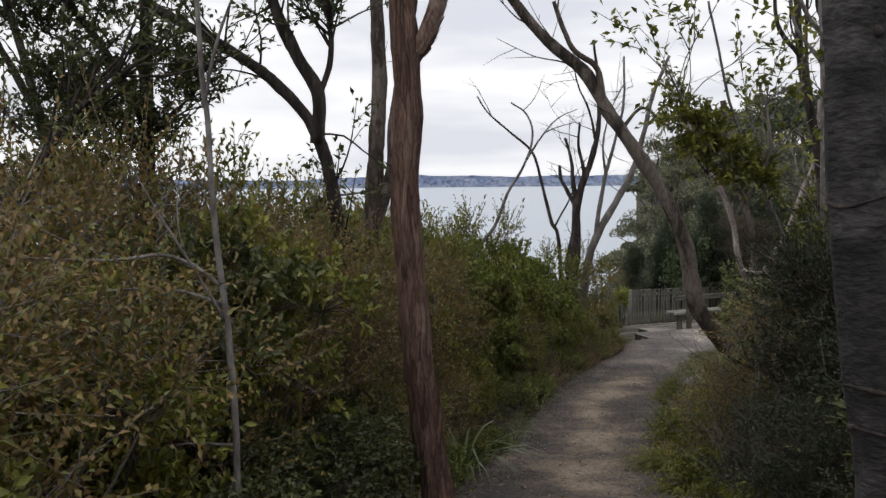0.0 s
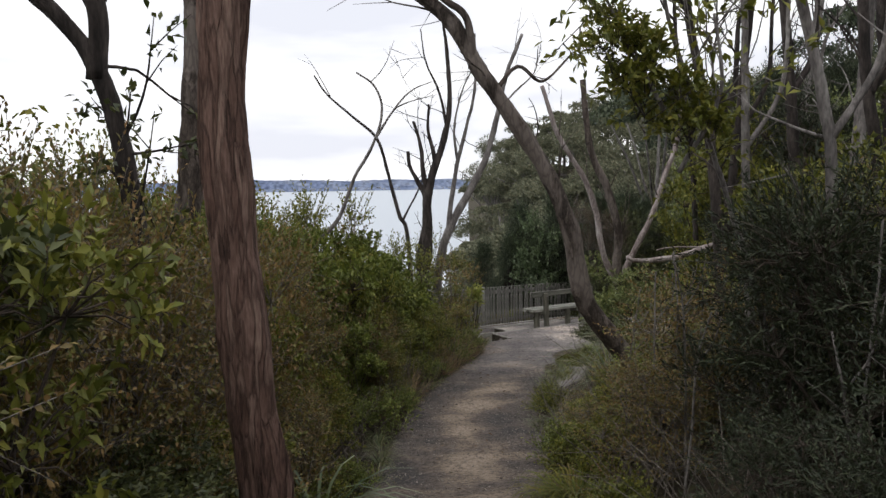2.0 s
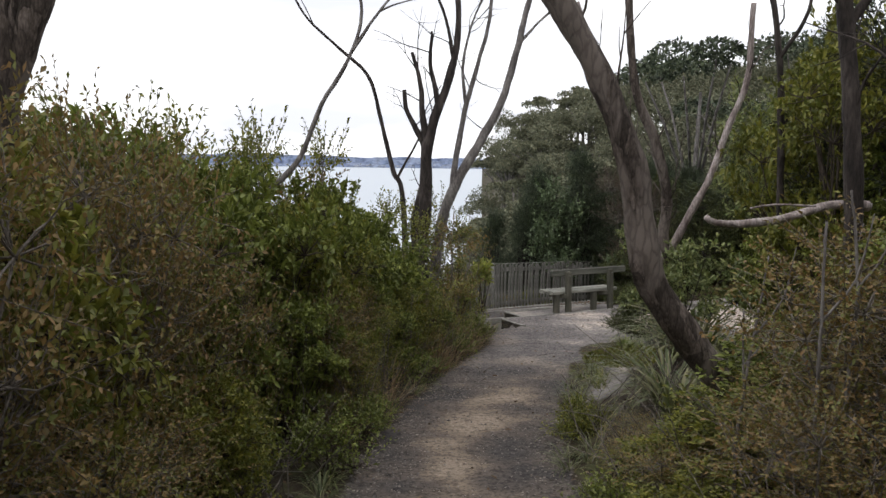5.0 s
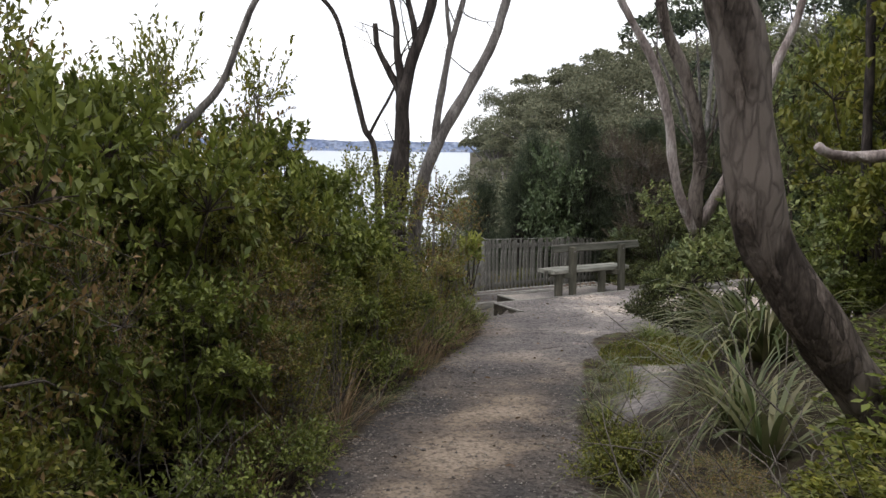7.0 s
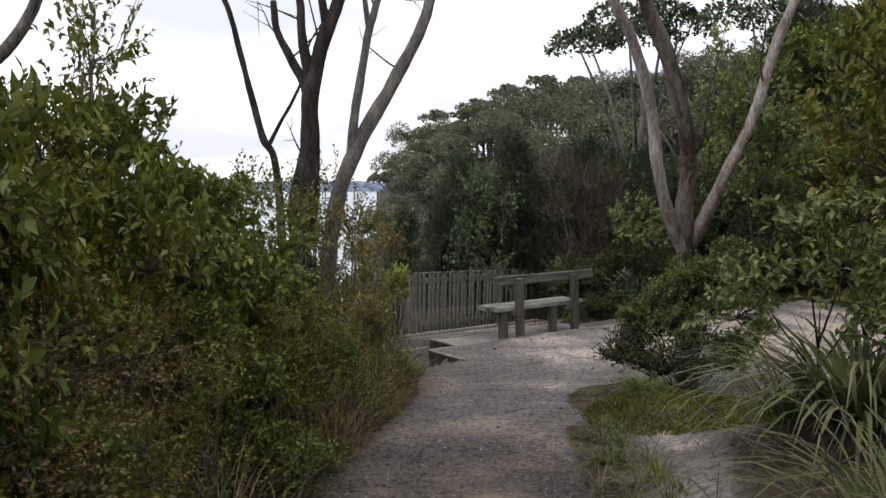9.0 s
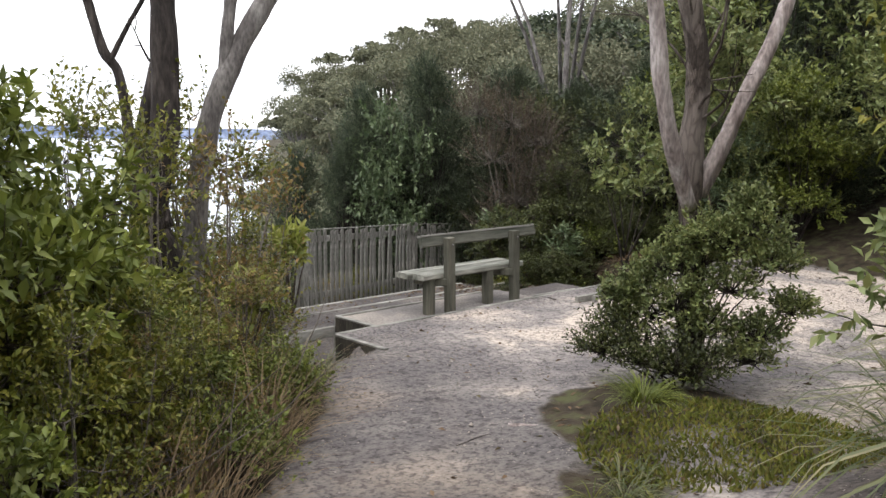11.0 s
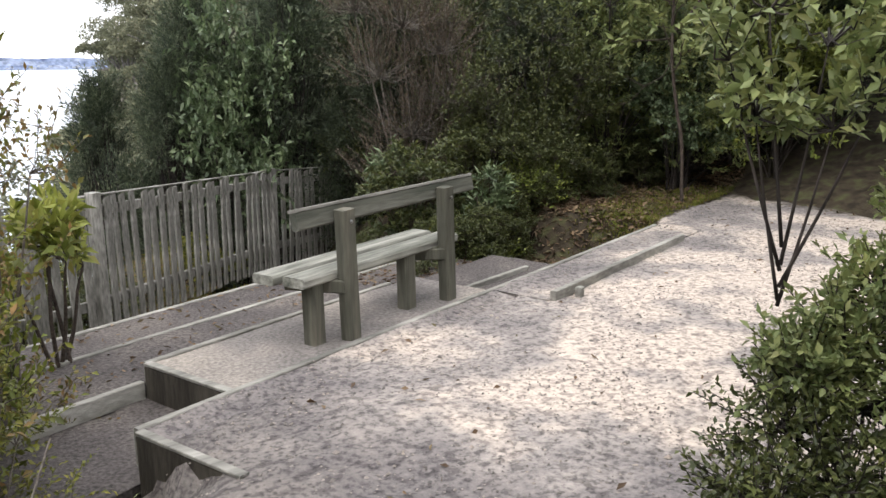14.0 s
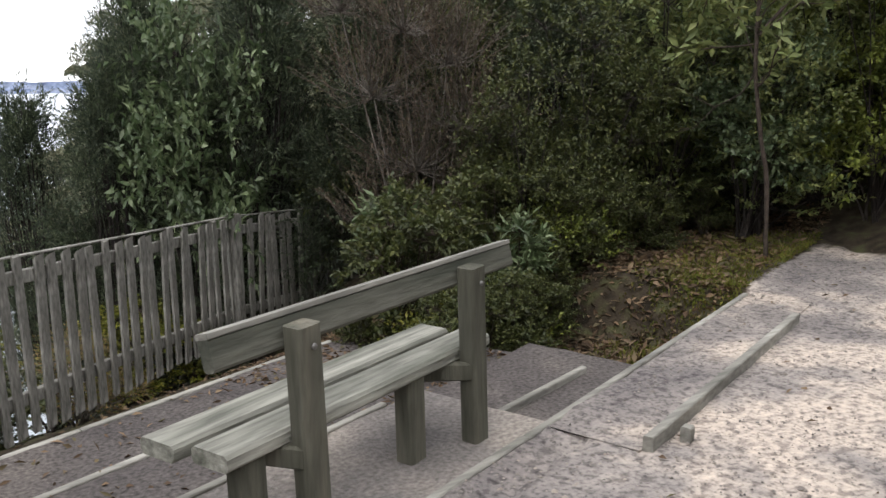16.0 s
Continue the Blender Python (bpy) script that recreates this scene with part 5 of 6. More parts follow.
lobed("broadleaf_shrub", "open shrub with large pale green leaves beside the pale trunk", 6.25, 19.02, -1.95, 40,
      [(-0.1, 0, 1.82, 0.13), (-0.22, 0, 1.66, 0.12), (0.1, 0, 1.7, 0.15), (-0.12, 0, 1.46, 0.14), (0.14, 0, 1.42, 0.16), (0.28, 0, 1.55, 0.12)],
      95, 10, 0.065, 0.032, LEAF_PALE, 403, BARK_DARK, shoot_len=0.12, up=0.5, spread=0.9, stem=0.008)
lobed("yellowing_shrub", "open shrub with yellow-green and browning leaves on thin dark stems", 5.45, 15.15, -1.8, 40,
      [(-0.4, 0, 1.3, 0.2), (-0.1, 0.1, 1.6, 0.2), (0.2, 0, 1.7, 0.2), (-0.5, 0, 1.05, 0.2), (0.0, 0, 1.25, 0.24), (0.35, 0.1, 1.4, 0.22), (0.25, 0.1, 1.0, 0.2), (0.55, 0, 1.15, 0.18)],
      190, 9, 0.07, 0.034, LEAF_PALE, 404, BARK_DARK, shoot_len=0.14, up=0.2, spread=0.9, stem=0.008)
lobed("dead_shrub", "brown half-dead twiggy manuka behind the bench", 8.95, 26.3, -3.4, 30,
      [(0, 0, 2.2, 0.5), (-0.4, 0, 2.9, 0.45), (-0.1, 0, 3.5, 0.4), (0.4, 0, 2.6, 0.45), (0.5, 0.2, 1.8, 0.5), (-0.7, 0.1, 3.7, 0.3), (0.3, 0, 3.2, 0.35), (-0.3, 0, 1.6, 0.5)],
      1100, 16, 0.05, 0.011, LEAF_DEAD, 405, DEADWOOD, shoot_len=0.4, up=0.9, spread=0.3)
for x, y, k in [(6.6, 15.5, 0.6), (7.4, 14.4, 0.8), (8.4, 14.0, 0.9), (10.4, 14.6, 1.0), (12.6, 15.6, 1.1)]:
    plant("green", x, y, k, 1.1, where="at the edge of the clearing", r=r)
for x, y, k, kind in [(7.9, 16.7, 1.3, "olive"), (8.4, 15.8, 1.4, "feather"), (7.0, 14.6, 1.1, "olive"), (9.0, 17.2, 1.5, "olive"), (8.0, 14.2, 1.3, "feather")]:
    to_height(kind, x, y, k, 3.3, "above the clearing")
# dark trees behind the bench and fence
for x, y, k, top in [(7.1, 29.2, 0.8, 0.75), (8.05, 28.3, 0.95, 1.3), (9.5, 27.9, 1.05, 1.15), (10.9, 27.5, 0.95, 0.95), (5.9, 29.3, 0.7, -0.45), (6.6, 28.6, 0.65, -0.1), (12.3, 26.9, 1.1, 1.4),
                     (8.9, 30.6, 1.1, 0.7), (11.2, 30.0, 1.15, 1.1), (13.8, 28.5, 1.2, 2.2), (10.6, 26.4, 0.8, 0.6), (15.2, 28.0, 1.4, 4.2), (17.2, 27.0, 1.5, 5.5), (17.0, 30.5, 1.5, 5.5), (14.6, 25.4, 1.2, 3.0)]:
    z = zat(x, y) - 0.2
    plant("kanuka", x, y, k, (top - z) / (4.4 * k), z=z, where="behind the fence", r=r)
for x, y, k in [(9.9, 27.2, 0.75), (10.4, 25.6, 0.65), (11.5, 25.6, 0.8), (13.4, 25.0, 0.8), (9.2, 28.0, 0.7), (14.6, 19.2, 0.8), (9.6, 25.4, 0.5), (12.2, 24.9, 0.62)]:
    plant("broad" if x > 11.4 else "shade", x, y, k, 1.0, where="at the clearing's back", r=r)
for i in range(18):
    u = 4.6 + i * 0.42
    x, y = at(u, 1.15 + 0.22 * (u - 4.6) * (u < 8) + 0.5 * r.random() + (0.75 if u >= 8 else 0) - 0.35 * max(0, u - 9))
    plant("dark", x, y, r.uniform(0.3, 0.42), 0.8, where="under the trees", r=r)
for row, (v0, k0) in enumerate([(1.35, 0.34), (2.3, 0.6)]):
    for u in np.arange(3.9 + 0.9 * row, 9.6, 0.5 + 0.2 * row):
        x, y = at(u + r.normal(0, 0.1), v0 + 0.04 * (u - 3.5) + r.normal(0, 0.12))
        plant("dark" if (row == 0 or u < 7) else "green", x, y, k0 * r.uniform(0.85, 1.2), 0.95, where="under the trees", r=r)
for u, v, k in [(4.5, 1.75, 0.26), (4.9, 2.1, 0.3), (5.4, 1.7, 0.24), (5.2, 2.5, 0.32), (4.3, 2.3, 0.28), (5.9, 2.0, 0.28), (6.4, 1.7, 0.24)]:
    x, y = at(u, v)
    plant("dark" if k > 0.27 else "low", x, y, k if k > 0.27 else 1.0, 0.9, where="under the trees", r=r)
for x, y, k in [(8.0, 25.2, 0.85), (8.9, 24.6, 0.7)]:
    plant("sprig", x, y, k, 1.0, where="by the fence", r=r)
for x, y, k in [(12.9, 26.2, 0.9), (13.2, 24.2, 0.75), (14.4, 23.0, 0.8), (14.0, 21.8, 1.0), (14.3, 20.0, 1.0), (14.2, 18.2, 1.0), (15.5, 24.5, 1.3), (16, 21, 1.4), (16, 17.5, 1.3), (14.5, 26.5, 1.3)]:
    plant("broad", x, y, k, 1.0, where="at the back of the clearing", r=r)
plant("silver", 7.25, 28.25, 0.85, 1.5, z=-3.6, where="among dark kanuka", r=r)
plant("silver", 12.0, 24.9, 0.7, 1.0, where="at the back of the clearing", r=r)
for x, y, k, t in [(1.2, 24.0, 0.6, 0.55), (2.4, 24.5, 0.6, 0.6), (3.4, 25.0, 0.65, 0.55), (4.3, 25.5, 0.6, 0.6), (5.0, 26.2, 0.65, 0.6), (5.8, 26.9, 0.6, 0.65), (6.6, 27.8, 0.7, 0.7), (3.0, 26.2, 0.8, 0.6), (4.6, 27.3, 0.8, 0.8), (1.8, 25.6, 0.8, 0.6)]:
    plant(["dark", "olive", "brown"][int(x * 3) % 3], x, y, k, t, where="behind the fence", r=r)
plant("yellow", 4.3, 22.9, 1.0, 1.1, z=-2.35, where="growing by the fence", r=r)
plant("yellow", 3.3, 19.6, 0.8, 1.0, where="at the path's edge", r=r)
for x, y, k, t in [(3.3, 20.4, 1.0, 1.0), (2.7, 20.2, 1.0, 1.05), (3.6, 21.6, 0.9, 1.0), (2.2, 20.8, 1.1, 1.1), (3.1, 21.3, 1.0, 1.2), (3.75, 20.9, 0.6, 0.8), (3.2, 19.3, 0.55, 0.8), (1.6, 20.2, 1.0, 1.0), (3.95, 22.3, 0.8, 1.15), (2.9, 22.2, 0.9, 1.2)]:
    plant("sparse", x, y, k, t, where="by the dead tree", r=r)
for i in range(16):
    y = r.uniform(13.5, 19.3)
    plant("sparse", side_left(y, r.uniform(0.3, 0.7)), y, r.uniform(0.35, 0.5), r.uniform(0.8, 1.1), where="at the path's edge", r=r)
for x, y in [(3.2, 22.9), (2.4, 23.2), (1.6, 22.0), (3.6, 22.0), (2.2, 21.4)]:
    plant("low", x, y, r.uniform(1.0, 1.5), 1.4, where="below the fence", r=r)
for i in range(34):
    left = i % 2
    y = r.uniform(0, 19.5 if left else 13.5)
    plant("low", side_left(y, r.uniform(0.1, 0.35)) if left else side_right(y, r.uniform(0.1, 0.35)), y, r.uniform(0.45, 0.8), 1.0, r=r)


for x, y, z, k, tall in [(-2.7, 7.0, 1.9, 0.7, 0.5), (-3.2, 7.4, 2.3, 0.75, 0.5), (-2.2, 7.2, 2.6, 0.55, 0.5), (-4.6, 8.4, 1.2, 0.9, 0.4), (-3.0, 6.6, 2.9, 0.7, 0.5), (-3.6, 8.0, 1.6, 0.8, 0.35)]:
    plant("crown", x, y, k, tall * 2, z=z, where="in the crown against the sky", r=r)


# ---- bare stems on the dark bank ----
r = np.random.default_rng(88)
for i in range(16):
    y = r.uniform(4.6, 10.5)
    x = side_right(y, r.uniform(0.5, 1.8))
    z, h, lean = zat(x, y) - 0.05, r.uniform(1.0, 2.2), r.normal(0, 0.12)
    c = [(x, y, z), (x + lean * 0.4 + r.normal(0, 0.03), y, z + h * 0.4), (x + lean + r.normal(0, 0.04), y, z + h * 0.75), (x + lean * 1.6, y + 0.05, z + h)]
    e = c[2]
    bare_tree("bare_stem", "thin pale leafless stem in the shade of the bank", [(c, (0.013, 0.006)), ([e, (e[0] + 0.15, e[1], e[2] + 0.2), (e[0] + 0.22, e[1], e[2] + 0.5)], (0.007, 0.003)),
              ([c[1], (c[1][0] - 0.12, c[1][1], c[1][2] + 0.15), (c[1][0] - 0.3, c[1][1], c[1][2] + 0.3)], (0.006, 0.002))], BARK_GREY, (x, y, z + 0.05), 0, None, 7, 500 + i, "bare stems on the bank")


# ---- grasses, flax, ferns ----
def clump(name, label, x, y, count, length, width, mat, seed, spread=0.12, steep=(0.6, 1.4), droop=1.0, cat="grass"):
    r = np.random.default_rng(seed)
    root = thing(name, label, cat, at_=(x, y, zat(x, y) - 0.01))
    s = Soup()
    a = r.uniform(0, 6.283, count)
    q = r.uniform(0, spread, count)
    rt = np.stack([q * np.cos(a), q * np.sin(a), np.zeros(count)], 1)
    el = r.uniform(*steep, count)
    lean = np.stack([np.cos(a) * np.cos(el), np.sin(a) * np.cos(el), np.sin(el)], 1)
    s.blades(rt, lean, length * r.uniform(0.55, 1.15, count), width, r, droop)
    part("foliage", s, mat, root)
    return root


clump("flax_clump", "large arching clump of long green and straw grass blades", 5.4, 14.7, 190, 1.2, 0.034, BLADE, 1, 0.22, (0.7, 1.4), 1.0)
clump("flax_clump", "arching clump of long narrow blades", 4.45, 13.3, 160, 1.1, 0.014, BLADE, 2, 0.18)
clump("flax_clump", "upright strappy flax with pale green blades", 4.25, 12.6, 26, 0.9, 0.045, BLADE, 3, 0.08, (0.9, 1.5), 0.7, "flax")
clump("flax_clump", "arching clump of long narrow blades", 5.6, 15.6, 150, 1.0, 0.013, BLADE, 4, 0.18)
clump("grass_tuft", "pale arching grass tuft beside the trunk", 0.12, 10.3, 40, 0.75, 0.014, BLADE, 5, 0.08)
clump("grass_tuft", "bright green grass tuft beside the bark strip", 5.72, 17.95, 170, 0.36, 0.009, LEAF_GREEN, 6, 0.13)
clump("grass_tuft", "long pale arching grass beside the shrubs", 0.3, 8.5, 26, 1.15, 0.03, LEAF_SILVER, 15, 0.08, (0.9, 1.5), 1.1)
clump("moss_clump", "drooping yellow-green moss and grass on the cut bank", 2.62, 9.0, 300, 0.55, 0.014, MOSS, 17, 0.32, (0.3, 1.3), 1.4, "moss")
clump("moss_clump", "drooping yellow-green moss and grass on the cut bank", 2.5, 7.6, 220, 0.45, 0.014, MOSS, 18, 0.28, (0.3, 1.3), 1.4, "moss")
clump("fern_clump", "yellow-green mossy fern clump by the path", 2.95, 9.75, 150, 0.4, 0.02, MOSS, 7, 0.16, (0.3, 1.3), 1.3, "fern")
clump("fern_clump", "yellow-green fern clump by the path", 3.7, 11.9, 140, 0.4, 0.018, MOSS, 8, 0.15, (0.3, 1.3), 1.2, "fern")
r = np.random.default_rng(31)
for i in range(42):
    left = r.random() < 0.6
    y = r.uniform(6, 20.3) if left else r.uniform(6, 15.5)
    x = side_left(y, r.uniform(0.0, 0.3)) if left else side_right(y, r.uniform(0.0, 0.3))
    dry = left and y > 14
    clump("grass_tuft", "small dry straw-coloured grass tuft" if dry else "small green grass tuft at the path's edge", x, y, 38, r.uniform(0.22, 0.42), 0.007, STRAW if dry and r.random() < 0.6 else BLADE, 100 + i, 0.1, (0.5, 1.4), 0.9)
for i in range(26):
    y = r.uniform(13.6, 17.0)
    clump("grass_tuft", "small yellow-green grass tuft on the verge", side_right(y, r.uniform(0.2, 0.65)), y, 34, r.uniform(0.14, 0.3), 0.007, MOSS if i % 3 == 0 else BLADE, 300 + i, 0.09, (0.4, 1.4), 0.9)
for i in range(24):
    y = r.uniform(13.2, 19.4)
    clump("dry_stalks", "tangle of dry brown fern stalks", side_left(y, r.uniform(0.15, 0.6)), y, 60, r.uniform(0.5, 0.8), 0.006, STRAW, 200 + i, 0.2, (0.6, 1.5), 0.5, "dead fern")


# ---- dead twigs under the shrubs ----
def tangle(seed, spots, n, mat, label):
    r = np.random.default_rng(seed)
    s = Soup()
    for i in range(n):
        x, y = spots(r)
        z = zat(x, y)
        d = np.array([r.normal(0, 0.5), r.normal(0, 0.5), r.uniform(0.2, 1.2)])
        d /= np.linalg.norm(d)
        p, L = [np.array([x, y, z])], r.uniform(0.3, 1.2)
        for j in range(3):
            d = d + r.normal(0, 0.25, 3)
            d /= np.linalg.norm(d)
            p.append(p[-1] + d * L / 3)
        s.tube(p, [r.uniform(0.004, 0.009), 0.002], 4, 0, cap=False)
    tagged(part("dead_twigs", s, mat), label, "twigs", kind="stuff")


def left_spots(r):
    y = r.uniform(0, 19.5)
    return side_left(y, r.uniform(0.2, 1.2)), y


def right_spots(r):
    y = r.uniform(1, 14)
    return side_right(y, r.uniform(0.2, 1.4)), y


tangle(61, left_spots, 420, DEADWOOD, "bare grey and brown twigs among the shrubs")
tangle(62, right_spots, 420, DEADWOOD, "bare grey twigs under the shrubs of the bank")


# ---- loose stones, litter, moss ----
def stones(n):
    r = np.random.default_rng(77)
    s = Soup()
    ico = np.array([(1, 0, 0), (-1, 0, 0), (0, 1, 0), (0, -1, 0), (0, 0, 1), (0, 0, -0.5)])
    fc = [(0, 2, 4), (2, 1, 4), (1, 3, 4), (3, 0, 4), (2, 0, 5), (1, 2, 5), (3, 1, 5), (0, 3, 5)]
    X, Y = r.uniform(-0.6, 12, n * 4), r.uniform(3, 24, n * 4)
    G = gravelly(X, Y)
    U, V = uv(X, Y)
    near = np.exp(-(((X - np.interp(Y, YE, XL) - 1.05) / 0.5) ** 2)) * (Y < 19)
    keep = (G > 0.5) & (r.random(n * 4) > near * 0.6) & ((V < 0.0) | (U < -1.6))
    X, Y, V = X[keep][:n], Y[keep][:n], V[keep][:n]
    Z = land(X, Y)
    Z = np.where((V > -0.26) & (V < 0) & (uv(X, Y)[0] > 0), -1.995, Z)
    m = len(X)
    size = r.uniform(0.0035, 0.010, m) * (1 + 0.8 * (r.random(m) > 0.95))
    sc = size[:, None] * r.uniform(0.6, 1.4, (m, 3)) * np.array([1, 1, 0.7])
    a = r.uniform(0, 6.28, m)
    v = ico[None] * sc[:, None]
    c, q = np.cos(a)[:, None], np.sin(a)[:, None]
    v = np.stack([v[..., 0] * c - v[..., 1] * q, v[..., 0] * q + v[..., 1] * c, v[..., 2]], -1) + np.stack([X, Y, Z + 0.002], 1)[:, None]
    s.v.append(v.reshape(-1, 3))
    s.f = (np.array(fc)[None] + (np.arange(m) * 6)[:, None, None]).reshape(-1, 3).tolist()
    s.n = m * 6
    return s


def edge_stones(n):
    """Larger loose stones and clods that feet have pushed to the path's sides."""
    r = np.random.default_rng(81)
    s = Soup()
    Y = r.uniform(1.5, 17, n)
    side = r.random(n) < 0.5
    e = np.abs(r.normal(0, 0.28, n)) - 0.05
    X = np.where(side, np.interp(Y, YE, XL) + e, np.interp(Y, YE, XR) - e)
    base = np.array([(1, 0, 0), (0.3, 0.9, 0.1), (-0.8, 0.5, 0), (-0.7, -0.6, 0.1), (0.4, -0.9, 0), (0.1, 0.1, 0.7), (0, 0, -0.4)])
    fc = [(0, 1, 5), (1, 2, 5), (2, 3, 5), (3, 4, 5), (4, 0, 5), (1, 0, 6), (2, 1, 6), (3, 2, 6), (4, 3, 6), (0, 4, 6)]
    for x, y in zip(X, Y):
        k = r.uniform(0.006, 0.017) * (1.5 if r.random() > 0.95 else 1)
        a = r.uniform(0, 6.28)
        q = base * r.uniform(0.7, 1.3, (7, 3)) * k
        q = np.stack([q[:, 0] * math.cos(a) - q[:, 1] * math.sin(a), q[:, 0] * math.sin(a) + q[:, 1] * math.cos(a), q[:, 2]], 1)
        s.add(q + np.array([x, y, zat(x, y) + 0.003]), fc)
    return s


STONE = leafy("edge_stone", [(0.07, 0.062, 0.06), (0.11, 0.098, 0.094), (0.15, 0.135, 0.128), (0.22, 0.2, 0.185)], 0.9, 0.0, 0.2)
tagged(part("edge_stones", edge_stones(5200), STONE, flat=True), "larger grey stones along the path's sides", "gravel", kind="stuff")
tagged(part("gravel_stones", stones(26000), PEBBLE, flat=True), "loose grey gravel stones over the path", "gravel", kind="stuff")


def slope_leaves(n):
    """Big dry leaves and bark scraps lying on the soil past the terraces."""
    r = np.random.default_rng(83)
    U, V = r.uniform(4.3, 9.5, n), r.uniform(0.15, 2.4, n)
    P = A0 + U[:, None] * AU + V[:, None] * AV
    s = Soup()
    s.leaves(np.stack([P[:, 0], P[:, 1], land(P[:, 0], P[:, 1]) + 0.02], 1), r.normal(0, 1, (n, 3)) * np.array([1, 1, 0.25]), r.uniform(0.05, 0.13, n), r.uniform(0.02, 0.045, n), r)
    return s


def litter(n):
    r = np.random.default_rng(78)
    X, Y = r.uniform(-2.5, 12.5, n * 3), r.uniform(0, 24, n * 3)
    keep = gravelly(X, Y) < r.uniform(0.03, 1.15, n * 3) ** 1.5
    X, Y = X[keep][:n], Y[keep][:n]
    s = Soup()
    m = len(X)
    ax = r.normal(0, 1, (m, 3)) * np.array([1, 1, 0.25])
    s.leaves(np.stack([X, Y, land(X, Y) + 0.012], 1), ax, r.uniform(0.03, 0.08, m), r.uniform(0.012, 0.03, m), r)
    return s


def slope_litter(n):
    r = np.random.default_rng(80)
    U, V = r.uniform(-0.5, 10, n), r.uniform(0.1, 3.8, n)
    P = A0 + U[:, None] * AU + V[:, None] * AV
    keep = ((V > 1.0) | (U > 4.4)) & ((U > 3.2) | (r.random(n) < 0.14)) & ((U > 4.3) | (r.random(n) < 0.5))
    P = P[keep]
    s, m = Soup(), int(keep.sum())
    z = np.maximum(land(P[:, 0], P[:, 1]) + 0.012, np.where((U[keep] < 4.4) & (V[keep] < 1.7), -2.19, np.where((U[keep] < 4.2) & (V[keep] < 2.5), -2.3, -9)))
    s.leaves(np.stack([P[:, 0], P[:, 1], z], 1), r.normal(0, 1, (m, 3)) * np.array([1, 1, 0.2]), r.uniform(0.03, 0.08, m), r.uniform(0.012, 0.03, m), r)
    return s


tagged(part("leaf_litter", slope_litter(34000), LITTER), "red-brown leaf litter under the trees by the bench", "leaf litter", kind="stuff")
tagged(part("leaf_litter", slope_leaves(7000), LITTER), "large dry brown leaves on the bank by the steps", "leaf litter", kind="stuff")
tagged(part("leaf_litter", litter(14000), LITTER), "brown fallen leaves on the soil beside the path", "leaf litter", kind="stuff")


def mossy(n, pick, h=0.05):
    r = np.random.default_rng(79)
    s = Soup()
    P = np.array([pick(r) for _ in range(n)])
    z = land(P[:, 0], P[:, 1])
    s.leaves(np.stack([P[:, 0], P[:, 1], z], 1), r.normal(0, 0.5, (n, 3)) + np.array([0, 0, 0.8]), r.uniform(0.5, 1.3, n) * h, r.uniform(0.01, 0.02, n), r)
    return s


def moss_a(r):
    u = r.uniform(4.3, 9.0)
    return at(u, r.uniform(0.1, 0.5 + 0.1 * u) * (0.5 + 0.5 * r.random()))


def moss_b(r):
    a, q = r.uniform(0, 6.283), math.sqrt(r.random())
    return 5.75 + 0.95 * q * math.cos(a), 17.1 + 0.8 * q * math.sin(a)


tagged(part("moss_patch", mossy(15000, moss_a), MOSS), "yellow-green moss strip along the platform's edge", "moss", kind="stuff")
tagged(part("moss_patch", mossy(6000, moss_b), MOSS), "bright moss and short grass at the island's foot", "moss", kind="stuff")
s = Soup()
s.tube(curve([(4.75, 18.05, -1.95), (5.0, 17.85, -1.93), (5.2, 17.6, -1.95)], 0.08), [0.028, 0.02], 7, 0.15, 4)
tagged(part("bark_strip", s, BARK_PALE), "pale curl of fallen bark on the gravel", "bark")
s = Soup()
s.tube(curve([(4.3, 17.85, -1.955), (4.55, 17.95, -1.95), (4.8, 17.95, -1.955)], 0.08), [0.008, 0.004], 5, 0.1, 5)
tagged(part("fallen_stick", s, BARK_DARK), "thin dark stick lying on the gravel", "stick")


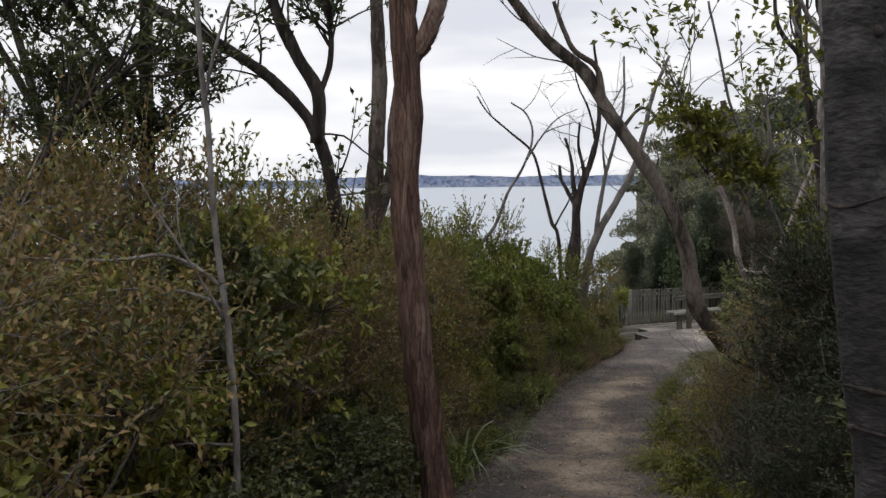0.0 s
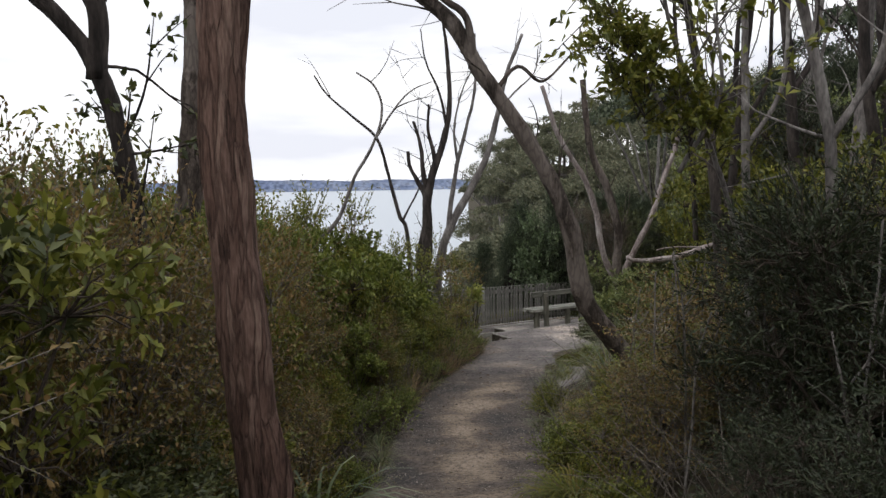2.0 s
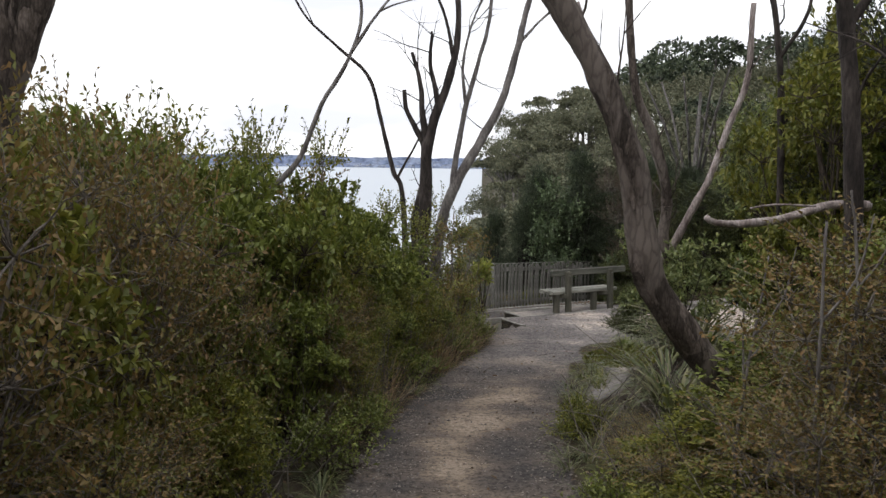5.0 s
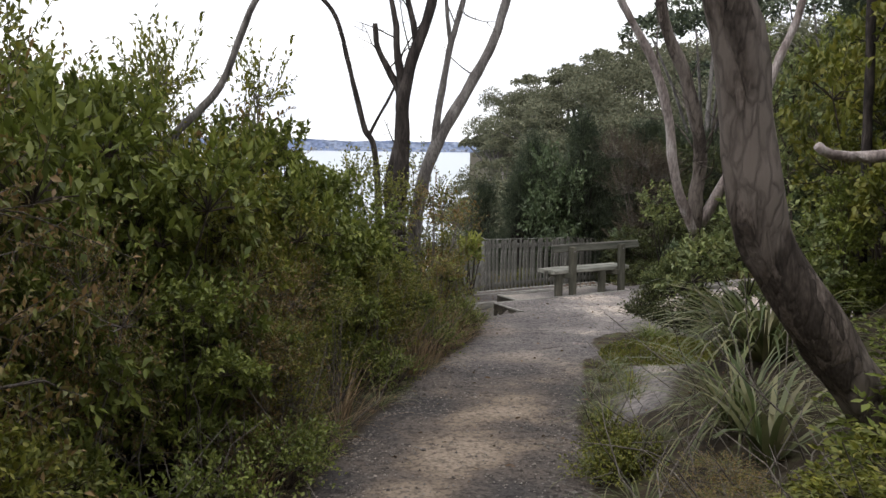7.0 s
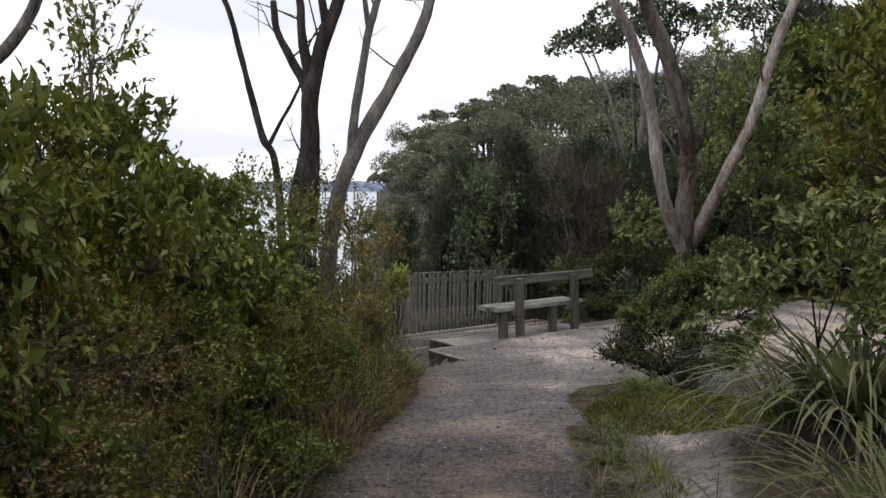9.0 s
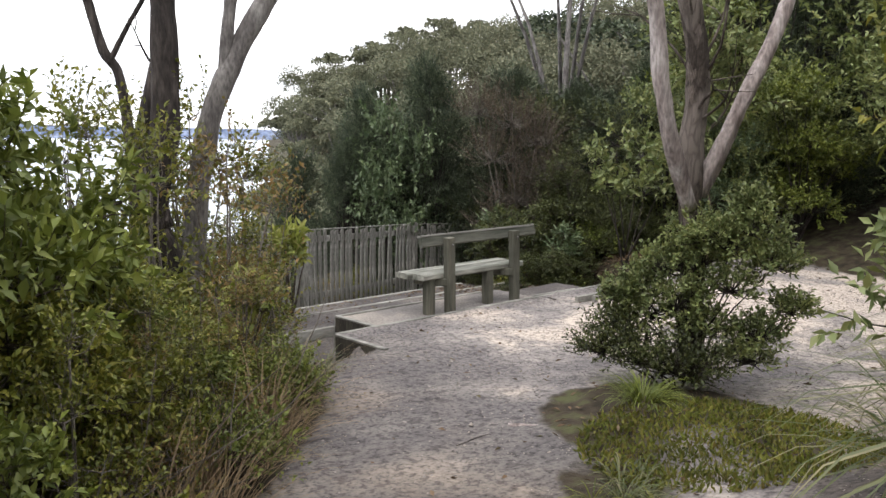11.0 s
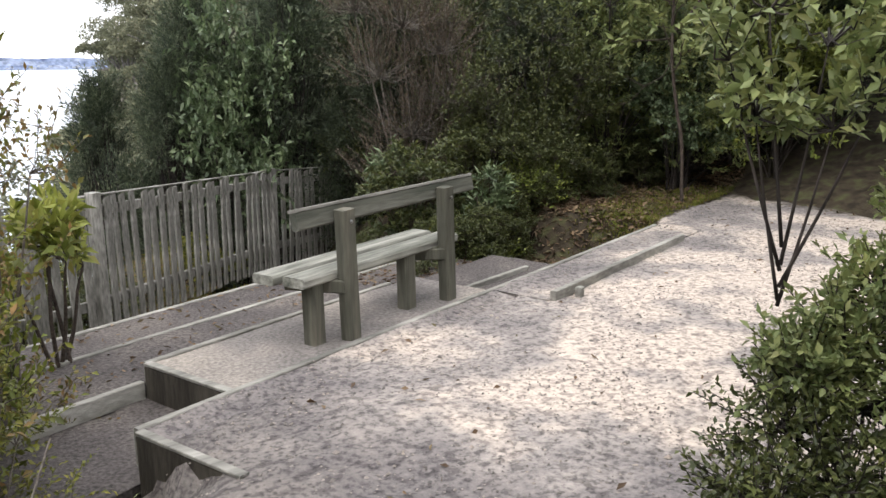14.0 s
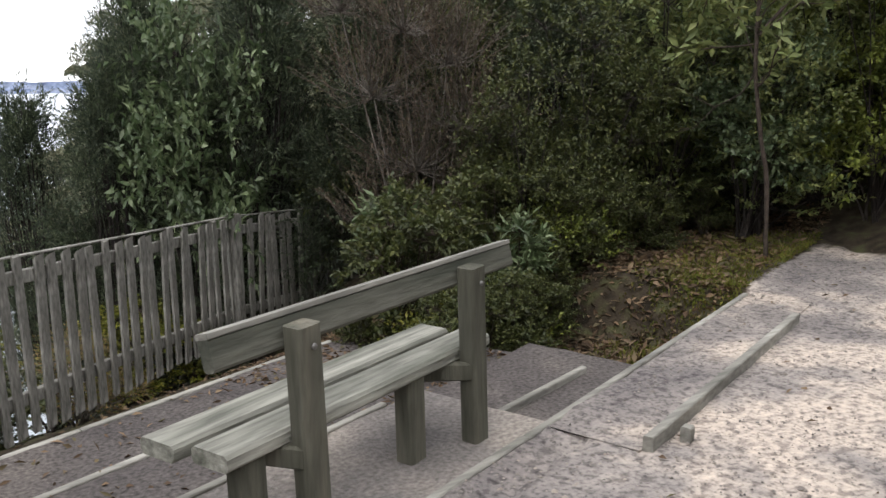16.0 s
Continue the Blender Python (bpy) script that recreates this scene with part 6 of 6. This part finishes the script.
# ---- headland woods ----
def far_crown(seed, radius, height, cards, size, mat, flat_top=False):
    r = np.random.default_rng(seed)
    s = Soup()
    lob = [(r.normal(0, 0.42) * radius, r.normal(0, 0.42) * radius, height * r.uniform(0.45, 0.85), radius * r.uniform(0.32, 0.55)) for _ in range(13)]
    if flat_top:
        lob = [(r.normal(0, 0.5) * radius, r.normal(0, 0.5) * radius, height * r.uniform(0.82, 0.95), radius * r.uniform(0.25, 0.4)) for _ in range(7)]
    C = np.array(lob)[r.integers(len(lob), size=cards)]
    D = r.normal(0, 1, (cards, 3))
    D /= np.linalg.norm(D, axis=1)[:, None]
    D[:, 2] = np.abs(D[:, 2]) * (0.55 if flat_top else 1)
    P = C[:, :3] + D * C[:, 3:4] * r.uniform(0.75, 1.05, (cards, 1))
    s.leaves(P, D * 0.5 + r.normal(0, 0.6, (cards, 3)), size * r.uniform(0.6, 1.3, cards), size * 0.6, r)
    t = Soup()
    t.tube([(0, 0, -0.5), (0.1, 0, height * 0.4), (0, 0.1, height * 0.8)], [0.16, 0.06], 6)
    for x, y, h, _ in lob[:5]:
        t.tube([(0.05, 0.0, height * 0.35), (x * 0.6, y * 0.6, h * 0.8), (x, y, h)], [0.07, 0.03], 4)
    return t.mesh("trunk", BARK_GREY), s.mesh("crown", mat)


FAR = [far_crown(301 + i, 2.3, 4.5, 5200, 0.17, LEAF_FAR_HAZED, i == 3) for i in range(4)]
PINE = [far_crown(311 + i, 2.0, 6.0, 700, 0.34, LEAF_FAR_HAZED, True) for i in range(2)]
CONIFER = [far_crown(315, 1.1, 6.5, 600, 0.4, LEAF_FAR_HAZED)]


def far_tree(name, label, me, x, y, k, group):
    root = thing(name, label, "tree", group, at_=(x, y, zat(x, y)))
    root.rotation_euler[2] = rng.uniform(0, 6.28)
    root.scale = (k, k, k * rng.uniform(0.85, 1.15))
    part("trunk", me[0], None, root)
    part("crown", me[1], None, root)


UMBRELLA = [far_crown(331 + i, 3.2, 8.6, 3200, 0.17, LEAF_KANUKA, True) for i in range(2)]
for k, (x, y, q) in enumerate([(12.8, 31.5, 1.0), (15.6, 30.0, 1.05), (18.2, 27.5, 1.0), (20.0, 24.0, 1.05), (17.0, 34.0, 1.15)]):
    far_tree("umbrella_tree", "tall kanuka with a flat spreading dark crown", UMBRELLA[k % 2], x, y, q * 0.86, "umbrella kanuka")
r = np.random.default_rng(55)
count = 0
for az in np.arange(10.2, 54, 1.75):
    rr = float(np.interp(az, RA, RR))
    d = rr * 1.0
    while d > 29 and count < 295:
        a = radians(az + r.normal(0, 0.6))
        x, y = 2 + d * math.sin(a), 8 + d * math.cos(a)
        far_tree("hillside_tree", "rounded hillside forest tree, haze painted into its grey-green leaves", FAR[int(r.integers(4))], x, y, r.uniform(1.05, 1.6) * (0.85 if d < 50 else 1), "hillside forest trees")
        count += 1
        d -= r.uniform(6.0, 9.0)
for az, d in [(16.5, 104), (18.6, 103), (20.6, 101), (23.5, 99), (14.0, 112)]:
    a = radians(az)
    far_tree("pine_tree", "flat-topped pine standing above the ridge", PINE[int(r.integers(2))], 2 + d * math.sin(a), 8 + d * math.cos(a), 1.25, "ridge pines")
a = radians(11.6)
far_tree("conifer", "narrow dark conifer at the end of the headland", CONIFER[0], 2 + 112 * math.sin(a), 8 + 112 * math.cos(a), 1.2, "")
